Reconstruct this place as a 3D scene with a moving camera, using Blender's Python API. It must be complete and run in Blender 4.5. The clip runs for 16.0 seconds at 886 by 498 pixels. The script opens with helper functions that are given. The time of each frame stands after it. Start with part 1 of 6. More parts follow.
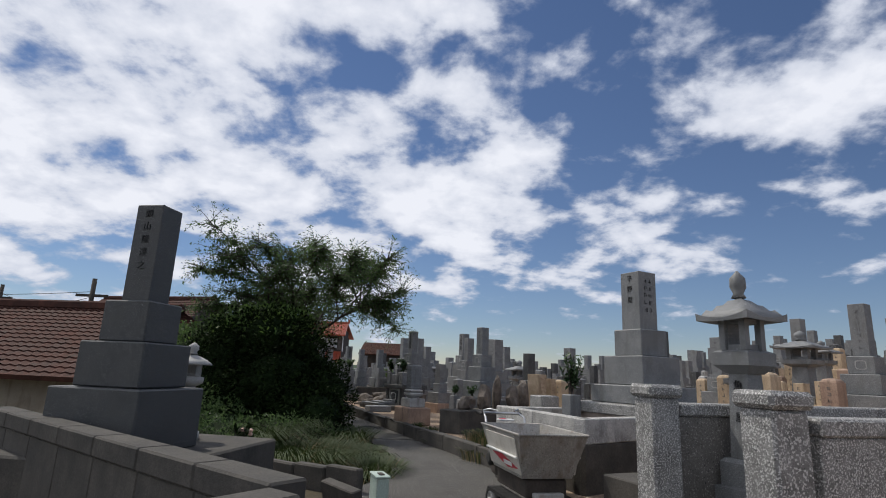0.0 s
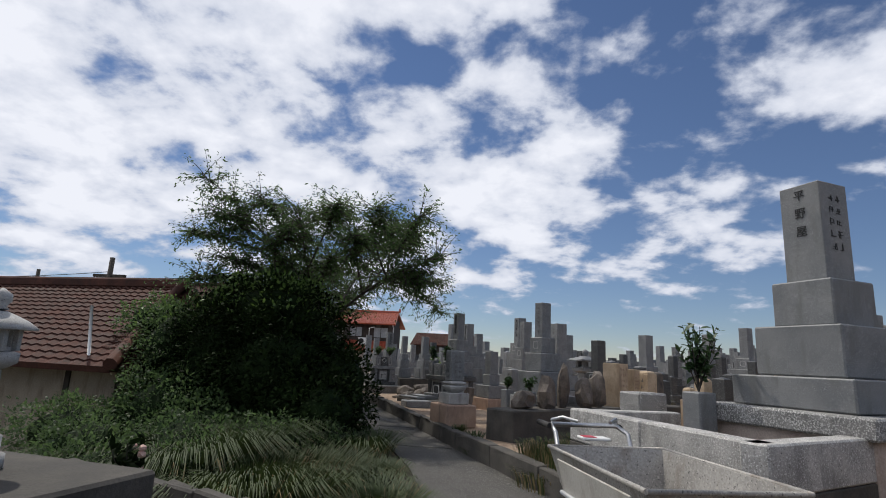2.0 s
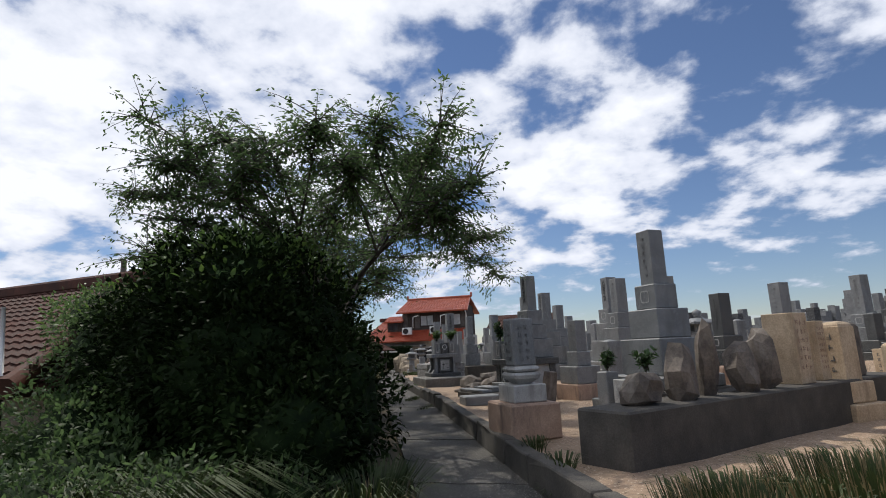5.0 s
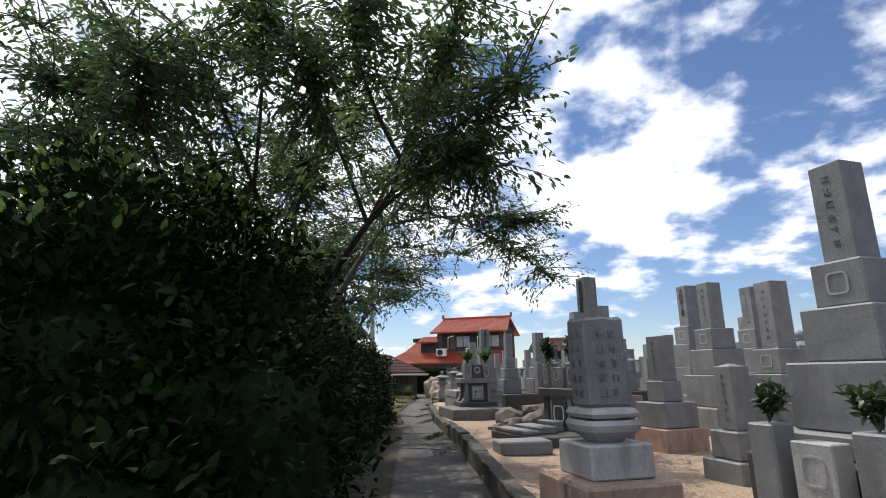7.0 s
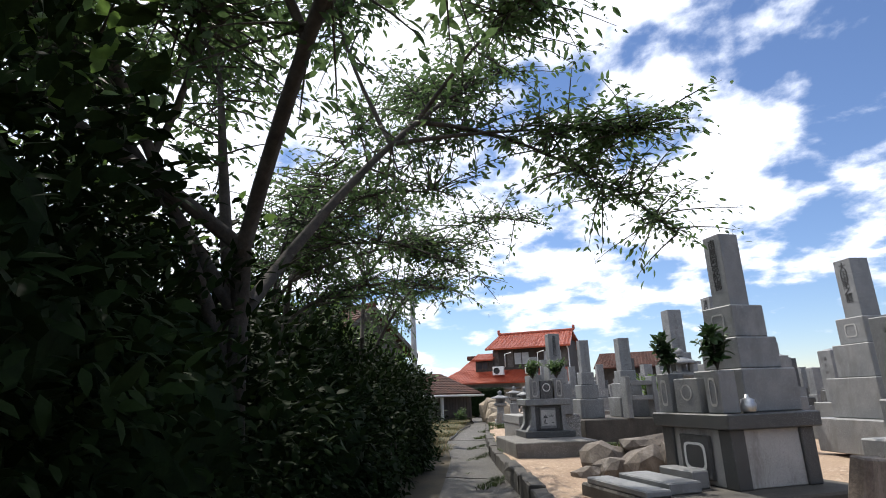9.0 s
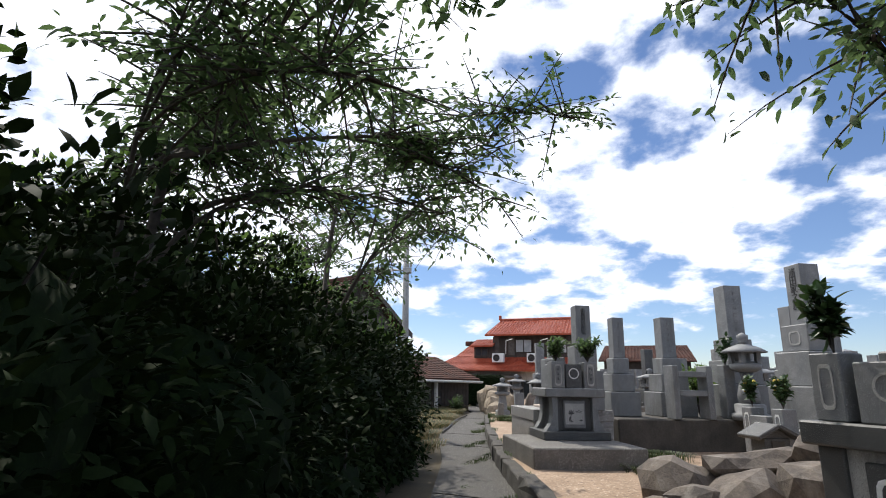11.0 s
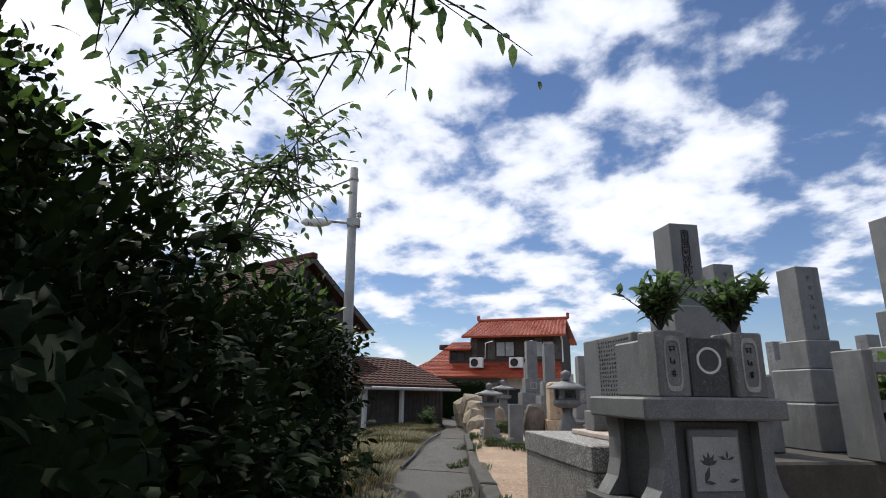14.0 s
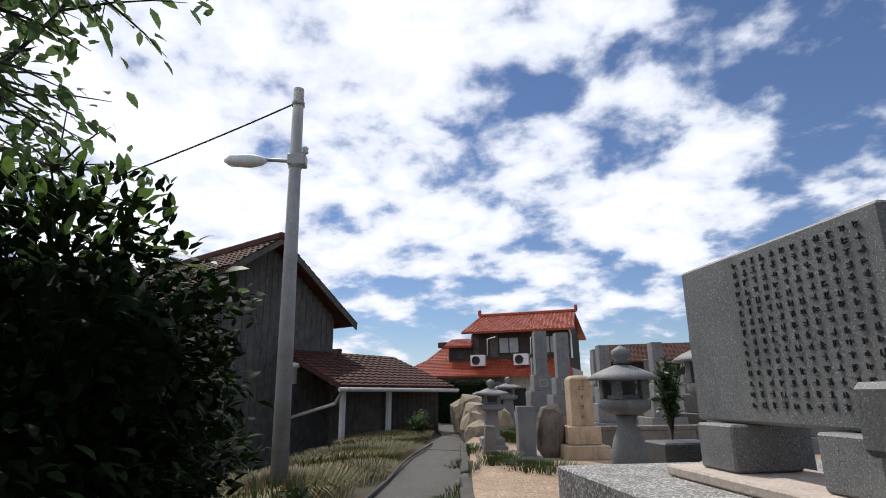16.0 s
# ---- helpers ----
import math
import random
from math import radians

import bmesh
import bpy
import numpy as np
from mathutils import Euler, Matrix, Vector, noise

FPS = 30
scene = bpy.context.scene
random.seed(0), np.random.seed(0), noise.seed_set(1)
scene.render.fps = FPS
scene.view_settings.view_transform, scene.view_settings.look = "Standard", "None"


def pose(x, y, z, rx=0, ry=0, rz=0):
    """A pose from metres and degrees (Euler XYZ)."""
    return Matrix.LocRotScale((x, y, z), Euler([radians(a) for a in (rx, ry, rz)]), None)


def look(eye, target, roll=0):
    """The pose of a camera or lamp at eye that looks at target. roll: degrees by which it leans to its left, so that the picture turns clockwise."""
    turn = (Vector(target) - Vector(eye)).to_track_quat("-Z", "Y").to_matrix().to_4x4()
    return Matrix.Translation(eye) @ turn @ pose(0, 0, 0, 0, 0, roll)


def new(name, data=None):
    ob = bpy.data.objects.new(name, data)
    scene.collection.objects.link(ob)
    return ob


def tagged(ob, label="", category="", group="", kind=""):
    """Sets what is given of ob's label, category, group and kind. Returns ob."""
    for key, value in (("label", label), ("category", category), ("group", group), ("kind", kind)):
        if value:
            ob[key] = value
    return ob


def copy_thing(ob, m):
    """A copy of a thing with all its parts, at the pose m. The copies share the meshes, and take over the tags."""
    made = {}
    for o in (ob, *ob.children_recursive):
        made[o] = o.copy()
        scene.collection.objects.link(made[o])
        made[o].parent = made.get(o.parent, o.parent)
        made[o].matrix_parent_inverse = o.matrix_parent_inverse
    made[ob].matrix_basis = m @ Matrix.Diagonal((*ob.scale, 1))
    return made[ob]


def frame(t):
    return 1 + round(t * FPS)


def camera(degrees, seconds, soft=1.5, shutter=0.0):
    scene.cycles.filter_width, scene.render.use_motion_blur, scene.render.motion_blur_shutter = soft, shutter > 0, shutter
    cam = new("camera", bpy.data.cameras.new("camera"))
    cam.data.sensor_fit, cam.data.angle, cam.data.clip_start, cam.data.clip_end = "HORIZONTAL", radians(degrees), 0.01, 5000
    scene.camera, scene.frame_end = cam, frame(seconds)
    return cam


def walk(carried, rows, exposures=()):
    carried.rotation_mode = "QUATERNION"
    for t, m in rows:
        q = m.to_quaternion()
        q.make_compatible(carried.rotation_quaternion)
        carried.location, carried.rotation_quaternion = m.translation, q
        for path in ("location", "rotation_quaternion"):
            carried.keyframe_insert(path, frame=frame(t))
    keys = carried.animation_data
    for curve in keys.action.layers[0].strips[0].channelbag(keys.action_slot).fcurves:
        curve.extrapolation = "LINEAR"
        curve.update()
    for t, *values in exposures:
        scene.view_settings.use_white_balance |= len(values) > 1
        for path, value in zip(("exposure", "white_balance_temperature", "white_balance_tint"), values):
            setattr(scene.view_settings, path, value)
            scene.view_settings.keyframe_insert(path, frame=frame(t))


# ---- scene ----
cam = camera(79.2, 16.0, soft=1.0)
PATH = [
    (0, (-0.006, -0.095, 1.27), (-0.014, 1.854, 1.718), 2.5),
    (0.5, (0.012, 0.73, 1.229), (0.074, 2.678, 1.682), 4.3),
    (1, (0.15, 1.537, 1.22), (0.234, 3.469, 1.727), 3.9),
    (1.5, (0.181, 2.341, 1.196), (0.155, 4.292, 1.636), 4.8),
    (2, (0.184, 3.02, 1.174), (-0.03, 4.965, 1.587), 2.9),
    (2.5, (0.143, 3.744, 1.139), (-0.073, 5.694, 1.525), 4.2),
    (3, (0.215, 4.452, 1.114), (0.006, 6.405, 1.493), 2.2),
    (3.5, (0.214, 5.2, 1.116), (0.085, 7.156, 1.513), 4.0),
    (4, (0.21, 5.833, 1.104), (0.035, 7.785, 1.501), 1.8),
    (4.5, (0.128, 6.364, 1.091), (-0.239, 8.296, 1.457), 0.5),
    (4.7, (0.155, 6.569, 1.081), (-0.285, 8.487, 1.436), -1.4),
    (6.8, (-0.35, 9.526, 1.06), (-0.95, 11.373, 1.536), -2.1),
    (7, (-0.45, 9.865, 1.058), (-1.064, 11.714, 1.511), -1.0),
    (7.5, (-0.763, 10.761, 1.024), (-1.375, 12.622, 1.425), 0.5),
    (8, (-1.007, 11.551, 1.034), (-1.673, 13.377, 1.503), -0.1),
    (8.5, (-1.256, 12.287, 1.0), (-1.993, 14.071, 1.521), -1.5),
    (9, (-1.494, 13.021, 1.03), (-2.282, 14.782, 1.56), -1.8),
    (9.2, (-1.609, 13.298, 1.034), (-2.396, 15.058, 1.566), -1.4),
    (11.3, (-2.736, 15.872, 0.969), (-3.539, 17.639, 1.451), 1.1),
    (11.5, (-2.857, 16.141, 0.969), (-3.645, 17.909, 1.471), 0.0),
    (12, (-3.198, 16.866, 0.969), (-3.984, 18.639, 1.46), 1.6),
    (12.5, (-3.487, 17.599, 0.957), (-4.281, 19.368, 1.445), 1.5),
    (13, (-3.787, 18.34, 0.955), (-4.574, 20.098, 1.493), 1.1),
    (13.5, (-4.063, 19.123, 0.942), (-4.809, 20.878, 1.543), -2.0),
    (14, (-4.327, 19.906, 0.937), (-5.039, 21.702, 1.454), 0.8),
    (14.5, (-4.488, 20.661, 0.92), (-5.175, 22.474, 1.413), -1.5),
    (15, (-4.685, 21.309, 0.937), (-5.348, 23.141, 1.389), -0.8),
    (15.5, (-4.859, 21.957, 0.929), (-5.532, 23.783, 1.39), -1.8),
    (16, (-5.062, 22.557, 0.912), (-5.778, 24.35, 1.435), -0.4),
]
EXPOSURES = [(0, -0.47), (3, -0.42), (4.5, -0.33), (7, 0.18), (9, 0.46), (11.5, 0.25), (13.5, 0.0), (15, -0.18), (16, -0.12)]
walk(cam, [(t, look(eye, target, roll)) for t, eye, target, roll in PATH], EXPOSURES)

# ---- world, sun ----
SUN_AZ, SUN_EL = radians(-48), radians(56)      # measured from +y towards +x
world = bpy.data.worlds.new("sky_world")
scene.world = world
world.use_nodes = True


def make_world():
    nt = world.node_tree
    nt.nodes.clear()
    N = nt.nodes.new
    L = nt.links.new
    out, bg = N("ShaderNodeOutputWorld"), N("ShaderNodeBackground")
    sky = N("ShaderNodeTexSky")
    sky.sky_type, sky.sun_disc = "NISHITA", False
    sky.sun_elevation, sky.sun_rotation = SUN_EL, SUN_AZ
    sky.air_density, sky.dust_density, sky.ozone_density = 1.0, 0.0, 4.0
    co = N("ShaderNodeTexCoord")
    sep = N("ShaderNodeSeparateXYZ")
    L(co.outputs["Generated"], sep.inputs[0])

    def m(op, a, b=None, c=None):
        n = N("ShaderNodeMath")
        n.operation = op
        for i, v in enumerate((a, b, c)):
            if v is None:
                continue
            if isinstance(v, (int, float)):
                n.inputs[i].default_value = v
            else:
                L(v, n.inputs[i])
        return n.outputs[0]

    up = m("ADD", m("MAXIMUM", sep.outputs[2], 0.0), 0.30)
    flat = N("ShaderNodeCombineXYZ")
    L(m("DIVIDE", sep.outputs[0], up), flat.inputs[0])
    L(m("DIVIDE", sep.outputs[1], up), flat.inputs[1])

    def noise_at(scale, detail, rough, off, dist=0.0):
        mp = N("ShaderNodeMapping")
        mp.inputs["Location"].default_value = off
        L(flat.outputs[0], mp.inputs[0])
        n = N("ShaderNodeTexNoise")
        n.inputs["Scale"].default_value, n.inputs["Detail"].default_value = scale, detail
        n.inputs["Roughness"].default_value, n.inputs["Distortion"].default_value = rough, dist
        L(mp.outputs[0], n.inputs["Vector"])
        return n.outputs["Fac"]

    def toward(d, width, amount):
        """A soft swell of the cloud cover around one direction of the sky."""
        v = N("ShaderNodeVectorMath")
        v.operation = "DOT_PRODUCT"
        L(co.outputs["Generated"], v.inputs[0])
        v.inputs[1].default_value = Vector(d).normalized()
        r = N("ShaderNodeMapRange")
        r.interpolation_type = "SMOOTHSTEP"
        r.inputs[1].default_value, r.inputs[2].default_value = math.cos(radians(width)), 1.0
        r.inputs[4].default_value = amount
        L(v.outputs["Value"], r.inputs[0])
        return r.outputs[0]

    puffs = noise_at(4.3, 11, 0.55, CLOUD_OFF, 0.1)
    big = noise_at(0.9, 3, 0.5, (1.3, 4.1, 0))
    side = m("MULTIPLY", sep.outputs[0], -0.17)                   # cloudier towards the sun
    low = m("MULTIPLY", m("SUBTRACT", 0.26, m("MINIMUM", sep.outputs[2], 0.26)), -0.85)
    d = m("ADD", m("ADD", m("MULTIPLY", puffs, 1.25), m("MULTIPLY", big, 0.42)), m("ADD", side, low))
    for way, width, amount in (((0.22, 0.83, 0.50), 10, -0.10), ((0.34, 0.84, 0.42), 8, -0.09), ((0.32, 0.75, 0.58), 8, -0.09), ((-0.14, 0.84, 0.53), 5, -0.10),
                               ((0.48, 0.73, 0.48), 11, 0.085), ((0.60, 0.66, 0.45), 10, 0.05), ((0.05, 0.93, 0.35), 12, 0.08), ((0.3, 0.92, 0.24), 12, 0.05), ((0.55, 0.8, 0.24), 14, -0.05), ((-0.36, 0.90, 0.2), 8, -0.06)):
        d = m("ADD", d, toward(way, width, amount))
    cover = N("ShaderNodeMapRange")
    cover.interpolation_type = "SMOOTHSTEP"
    cover.inputs[1].default_value, cover.inputs[2].default_value = 0.695, 0.88
    L(d, cover.inputs[0])
    thick = N("ShaderNodeMapRange")
    thick.inputs[1].default_value, thick.inputs[2].default_value = 0.76, 1.02
    L(d, thick.inputs[0])
    ramp = N("ShaderNodeValToRGB")
    ramp.color_ramp.elements[0].color = (0.60, 0.655, 0.79, 1)
    ramp.color_ramp.elements[1].color = (0.97, 0.995, 1.08, 1)
    L(thick.outputs[0], ramp.inputs[0])
    cloud = N("ShaderNodeVectorMath")
    cloud.operation = "SCALE"
    L(ramp.outputs[0], cloud.inputs[0])
    cloud.inputs["Scale"].default_value = CLOUD_GAIN
    mix = N("ShaderNodeMix")
    mix.data_type = "RGBA"
    L(cover.outputs[0], mix.inputs[0])
    tint = N("ShaderNodeVectorMath")
    tint.operation = "MULTIPLY"
    L(sky.outputs[0], tint.inputs[0])
    tint.inputs[1].default_value = (0.97, 0.96, 1.05)
    L(tint.outputs[0], mix.inputs[6])
    L(cloud.outputs[0], mix.inputs[7])
    L(mix.outputs[2], bg.inputs[0])
    bg.inputs[1].default_value = 0.092
    L(bg.outputs[0], out.inputs[0])


CLOUD_OFF, CLOUD_GAIN = (0.0, 0.0, 0.0), 13.2
make_world()
sun = new("sun", bpy.data.lights.new("sun", "SUN"))
sun.data.energy, sun.data.angle, sun.data.color = 3.4, radians(0.6), (1.0, 0.95, 0.86)
sun_dir = Vector((math.sin(SUN_AZ) * math.cos(SUN_EL), math.cos(SUN_AZ) * math.cos(SUN_EL), math.sin(SUN_EL)))
sun.matrix_world = look(sun_dir * 60, (0, 0, 0))


# ---- materials ----
def material(name, low, high, scale=6.0, rough=0.85, bump=0.3, fine=90.0, speck=None, spot=0.0, metal=0.0, stain=None, coords="Object", gloss=0.5, trans=0.0):
    """Two-scale mottled surface: broad stains, fine grain, optional specks and streaks."""
    mat = bpy.data.materials.new(name)
    mat.use_nodes = True
    nt = mat.node_tree
    b = nt.nodes["Principled BSDF"]
    N, L = nt.nodes.new, nt.links.new
    co = N("ShaderNodeTexCoord")
    info = N("ShaderNodeObjectInfo")
    shift = N("ShaderNodeVectorMath")
    shift.operation = "MULTIPLY_ADD"
    L(info.outputs["Random"], shift.inputs[0])
    shift.inputs[1].default_value = (37, 51, 29)
    L(co.outputs[coords], shift.inputs[2])
    v = shift.outputs[0]

    def tex(s, det=5, ro=0.6):
        n = N("ShaderNodeTexNoise")
        n.inputs["Scale"].default_value, n.inputs["Detail"].default_value, n.inputs["Roughness"].default_value = s, det, ro
        L(v, n.inputs["Vector"])
        return n.outputs["Fac"]

    def rng(src, a, c, x=0.0, y=1.0):
        r = N("ShaderNodeMapRange")
        for i, q in enumerate((a, c, x, y)):
            r.inputs[i + 1].default_value = q
        L(src, r.inputs[0])
        return r.outputs[0]

    def mixc(f, a, c):
        n = N("ShaderNodeMix")
        n.data_type = "RGBA"
        L(f, n.inputs[0])
        for i, q in ((6, a), (7, c)):
            if isinstance(q, tuple):
                n.inputs[i].default_value = (*q, 1)
            else:
                L(q, n.inputs[i])
        return n.outputs[2]

    broad = tex(scale, 6, 0.62)
    grain = tex(fine, 3, 0.7)
    col = mixc(rng(broad, 0.32, 0.68), low, high)
    g = N("ShaderNodeMix")
    g.data_type, g.blend_type = "RGBA", "OVERLAY"
    g.inputs[0].default_value = 0.55
    L(col, g.inputs[6])
    L(grain, g.inputs[7])
    col = g.outputs[2]
    if speck:
        col = mixc(rng(tex(fine * 1.3, 2, 0.5), 0.60 - spot, 0.66 - spot), col, speck)
        dark = tuple(q * 0.35 for q in low)
        col = mixc(rng(tex(fine * 1.1, 2, 0.5), 0.36, 0.30), col, dark)
    if stain:
        mp = N("ShaderNodeMapping")
        mp.inputs["Scale"].default_value = (1, 1, 0.25)
        L(v, mp.inputs[0])
        sn = N("ShaderNodeTexNoise")
        sn.inputs["Scale"].default_value, sn.inputs["Detail"].default_value, sn.inputs["Roughness"].default_value = 5, 8, 0.7
        L(mp.outputs[0], sn.inputs["Vector"])
        col = mixc(rng(sn.outputs["Fac"], 0.52, 0.68, 0, 0.8), col, stain)
    L(col, b.inputs["Base Color"])
    L(rng(broad, 0.3, 0.7, rough - 0.08, min(1, rough + 0.08)), b.inputs["Roughness"])
    b.inputs["Metallic"].default_value = metal
    b.inputs["Specular IOR Level"].default_value = gloss
    if bump:
        bp = N("ShaderNodeBump")
        bp.inputs["Strength"].default_value, bp.inputs["Distance"].default_value = bump, 0.006
        add = N("ShaderNodeMath")
        add.operation = "ADD"
        L(broad, add.inputs[0])
        L(grain, add.inputs[1])
        L(add.outputs[0], bp.inputs["Height"])
        L(bp.outputs[0], b.inputs["Normal"])
    if trans:
        b.inputs["Transmission Weight"].default_value = 0
        tl = N("ShaderNodeBsdfTranslucent")
        L(col, tl.inputs[0])
        ms = N("ShaderNodeMixShader")
        ms.inputs[0].default_value = trans
        o = nt.nodes["Material Output"]
        L(b.outputs[0], ms.inputs[1])
        L(tl.outputs[0], ms.inputs[2])
        L(ms.outputs[0], o.inputs[0])
    return mat


GRANITE = material("grey_granite", (0.138, 0.144, 0.149), (0.228, 0.230, 0.228), 3.5, 0.62, 0.15, 150, (0.42, 0.42, 0.42), stain=(0.13, 0.13, 0.12))
GRANITE_DARK = material("dark_granite", (0.038, 0.040, 0.041), (0.07, 0.071, 0.070), 3.0, 0.55, 0.15, 150, (0.28, 0.28, 0.28), stain=(0.07, 0.07, 0.065))
GRANITE_LIGHT = material("pale_granite", (0.33, 0.325, 0.31), (0.46, 0.45, 0.43), 3.5, 0.7, 0.2, 130, (0.55, 0.55, 0.53), stain=(0.2, 0.19, 0.17))
SALT = material("coarse_speckled_granite", (0.13, 0.127, 0.122), (0.27, 0.265, 0.255), 9, 0.8, 0.4, 75, (0.55, 0.54, 0.52), 0.07, stain=(0.16, 0.155, 0.15))
SANDSTONE = material("yellow_sandstone", (0.42, 0.31, 0.20), (0.60, 0.47, 0.33), 4, 0.9, 0.4, 60, stain=(0.26, 0.19, 0.13))
PINKSTONE = material("reddish_stone", (0.30, 0.20, 0.15), (0.44, 0.31, 0.23), 4, 0.9, 0.5, 60, stain=(0.18, 0.13, 0.10))
ROCK = material("brown_rock", (0.07, 0.058, 0.05), (0.20, 0.165, 0.135), 4.5, 0.88, 0.9, 35, stain=(0.25, 0.22, 0.19))
CONCRETE = material("weathered_concrete", (0.11, 0.103, 0.094), (0.20, 0.188, 0.17), 2.2, 0.92, 0.5, 70, (0.42, 0.40, 0.37), stain=(0.12, 0.11, 0.095))
PATHMAT = material("worn_path_concrete", (0.047, 0.043, 0.039), (0.090, 0.083, 0.074), 1.6, 0.95, 0.7, 60, (0.33, 0.32, 0.30), stain=(0.10, 0.095, 0.085), coords="Object")
OLDWALL = material("dirty_stone_wall", (0.048, 0.044, 0.039), (0.105, 0.095, 0.082), 3, 0.93, 0.7, 55, stain=(0.06, 0.056, 0.05))
WHITEWALL = material("lime_streaked_stone", (0.26, 0.25, 0.235), (0.52, 0.50, 0.47), 4.5, 0.85, 0.4, 80, (0.70, 0.69, 0.66), 0.03, stain=(0.20, 0.19, 0.18))
PINKWALL = material("faded_pink_stone", (0.45, 0.36, 0.31), (0.60, 0.52, 0.46), 3, 0.9, 0.3, 70, stain=(0.33, 0.27, 0.23))
SAND = material("sandy_soil", (0.26, 0.175, 0.115), (0.40, 0.29, 0.20), 1.4, 0.97, 0.9, 28, (0.58, 0.47, 0.36), stain=(0.24, 0.17, 0.11))
EARTH = material("grassy_earth", (0.035, 0.03, 0.016), (0.095, 0.072, 0.04), 1.2, 0.97, 0.9, 25)
INK = material("black_carved_letter", (0.015, 0.015, 0.015), (0.03, 0.03, 0.03), 20, 0.8, 0.0)
CARVE = material("shallow_carved_letter", (0.115, 0.115, 0.113), (0.15, 0.15, 0.148), 20, 0.9, 0.0)
WHITEINK = material("white_painted_carving", (0.66, 0.66, 0.64), (0.80, 0.80, 0.78), 20, 0.8, 0.0)
STEEL = material("grey_painted_steel", (0.34, 0.34, 0.33), (0.48, 0.475, 0.46), 4, 0.55, 0.1, 120, stain=(0.26, 0.22, 0.18))
CREAM = material("cream_painted_steel", (0.50, 0.47, 0.41), (0.62, 0.59, 0.53), 4, 0.5, 0.1, 90, stain=(0.34, 0.29, 0.23))
GREYBED = material("scuffed_steel_bed", (0.27, 0.255, 0.235), (0.42, 0.40, 0.37), 3, 0.55, 0.15, 60, (0.5, 0.47, 0.42), stain=(0.20, 0.16, 0.12), metal=0.2)
RUBBER = material("black_rubber", (0.02, 0.02, 0.02), (0.04, 0.038, 0.036), 12, 0.85, 0.3)
CHROME = material("brushed_aluminium", (0.45, 0.45, 0.45), (0.6, 0.6, 0.6), 8, 0.35, 0.05, metal=0.9)
REDPAINT = material("red_decal", (0.45, 0.02, 0.04), (0.55, 0.04, 0.06), 8, 0.5, 0.0)
WHITEPAINT = material("white_paint", (0.70, 0.70, 0.68), (0.80, 0.80, 0.78), 8, 0.6, 0.05)
REDTILE = material("orange_red_roof_tile", (0.30, 0.055, 0.028), (0.44, 0.10, 0.05), 2, 0.42, 0.1, 40, stain=(0.22, 0.05, 0.03))
BROWNTILE = material("brown_roof_tile", (0.05, 0.022, 0.017), (0.115, 0.05, 0.037), 2.2, 0.8, 0.2, 40, stain=(0.045, 0.028, 0.022), gloss=0.2)
PLANK = material("weathered_grey_planks", (0.07, 0.063, 0.056), (0.15, 0.138, 0.123), 4, 0.95, 0.6, 40, stain=(0.055, 0.05, 0.045))
DARKWOOD = material("dark_aged_wood", (0.03, 0.025, 0.02), (0.075, 0.06, 0.05), 4, 0.85, 0.4, 40)
PLASTER = material("ochre_mud_plaster", (0.30, 0.25, 0.19), (0.42, 0.36, 0.28), 1.5, 0.95, 0.3, 40, stain=(0.2, 0.16, 0.12))
OFFWHITE = material("off_white_plaster", (0.50, 0.48, 0.44), (0.62, 0.60, 0.56), 1.5, 0.9, 0.15, 40, stain=(0.35, 0.32, 0.28))
GLASS = material("dark_window_glass", (0.03, 0.035, 0.04), (0.06, 0.065, 0.07), 1, 0.08, 0.0)
CURTAIN = material("pale_curtained_glass", (0.34, 0.36, 0.36), (0.46, 0.48, 0.48), 2, 0.25, 0.0)
POLE = material("spun_concrete_pole", (0.27, 0.265, 0.255), (0.38, 0.375, 0.36), 3, 0.85, 0.2, 60, stain=(0.2, 0.19, 0.18))
BARK = material("grey_brown_bark", (0.032, 0.027, 0.022), (0.085, 0.072, 0.06), 9, 0.95, 0.9, 40)
LEAF = material("tree_leaf", (0.050, 0.090, 0.032), (0.115, 0.175, 0.068), 1.3, 0.5, 0.0, 30, trans=0.6, coords="Object", gloss=0.3)
# far darker than real leaves: the shade of the bushes is put into this colour
LEAF_DARK = material("shade_darkened_leaf", (0.006, 0.012, 0.004), (0.024, 0.042, 0.012), 1.6, 0.6, 0.0, 30, trans=0.12, gloss=0.04)
LEAF_YOUNG = material("light_green_leaf", (0.09, 0.17, 0.035), (0.16, 0.25, 0.06), 2, 0.5, 0.0, 30, trans=0.4)
GRASS = material("green_grass_blade", (0.024, 0.042, 0.011), (0.066, 0.092, 0.027), 1.5, 0.7, 0.0, 20, trans=0.22)
DRYGRASS = material("dry_grass_blade", (0.15, 0.115, 0.055), (0.29, 0.23, 0.115), 1.5, 0.8, 0.0, 20, trans=0.3)
# hedge leaves; also the near-black shade colour of the shrub cores
HEDGE_AND_SHADE = material("hedge_and_shrub_shade", (0.006, 0.014, 0.004), (0.018, 0.034, 0.01), 8, 0.8, 0.0, 60, trans=0.08, gloss=0.1)
PINE = material("grave_offering_greens", (0.02, 0.05, 0.015), (0.06, 0.11, 0.035), 3, 0.5, 0.0, 30, trans=0.2)
PETAL = material("faded_pink_petals", (0.60, 0.30, 0.25), (0.78, 0.55, 0.45), 9, 0.7, 0.0)
YELLOWP = material("yellow_petals", (0.60, 0.42, 0.05), (0.75, 0.58, 0.12), 9, 0.7, 0.0)
MINT = material("mint_painted_metal", (0.36, 0.46, 0.40), (0.50, 0.58, 0.52), 5, 0.6, 0.1, stain=(0.3, 0.27, 0.2))
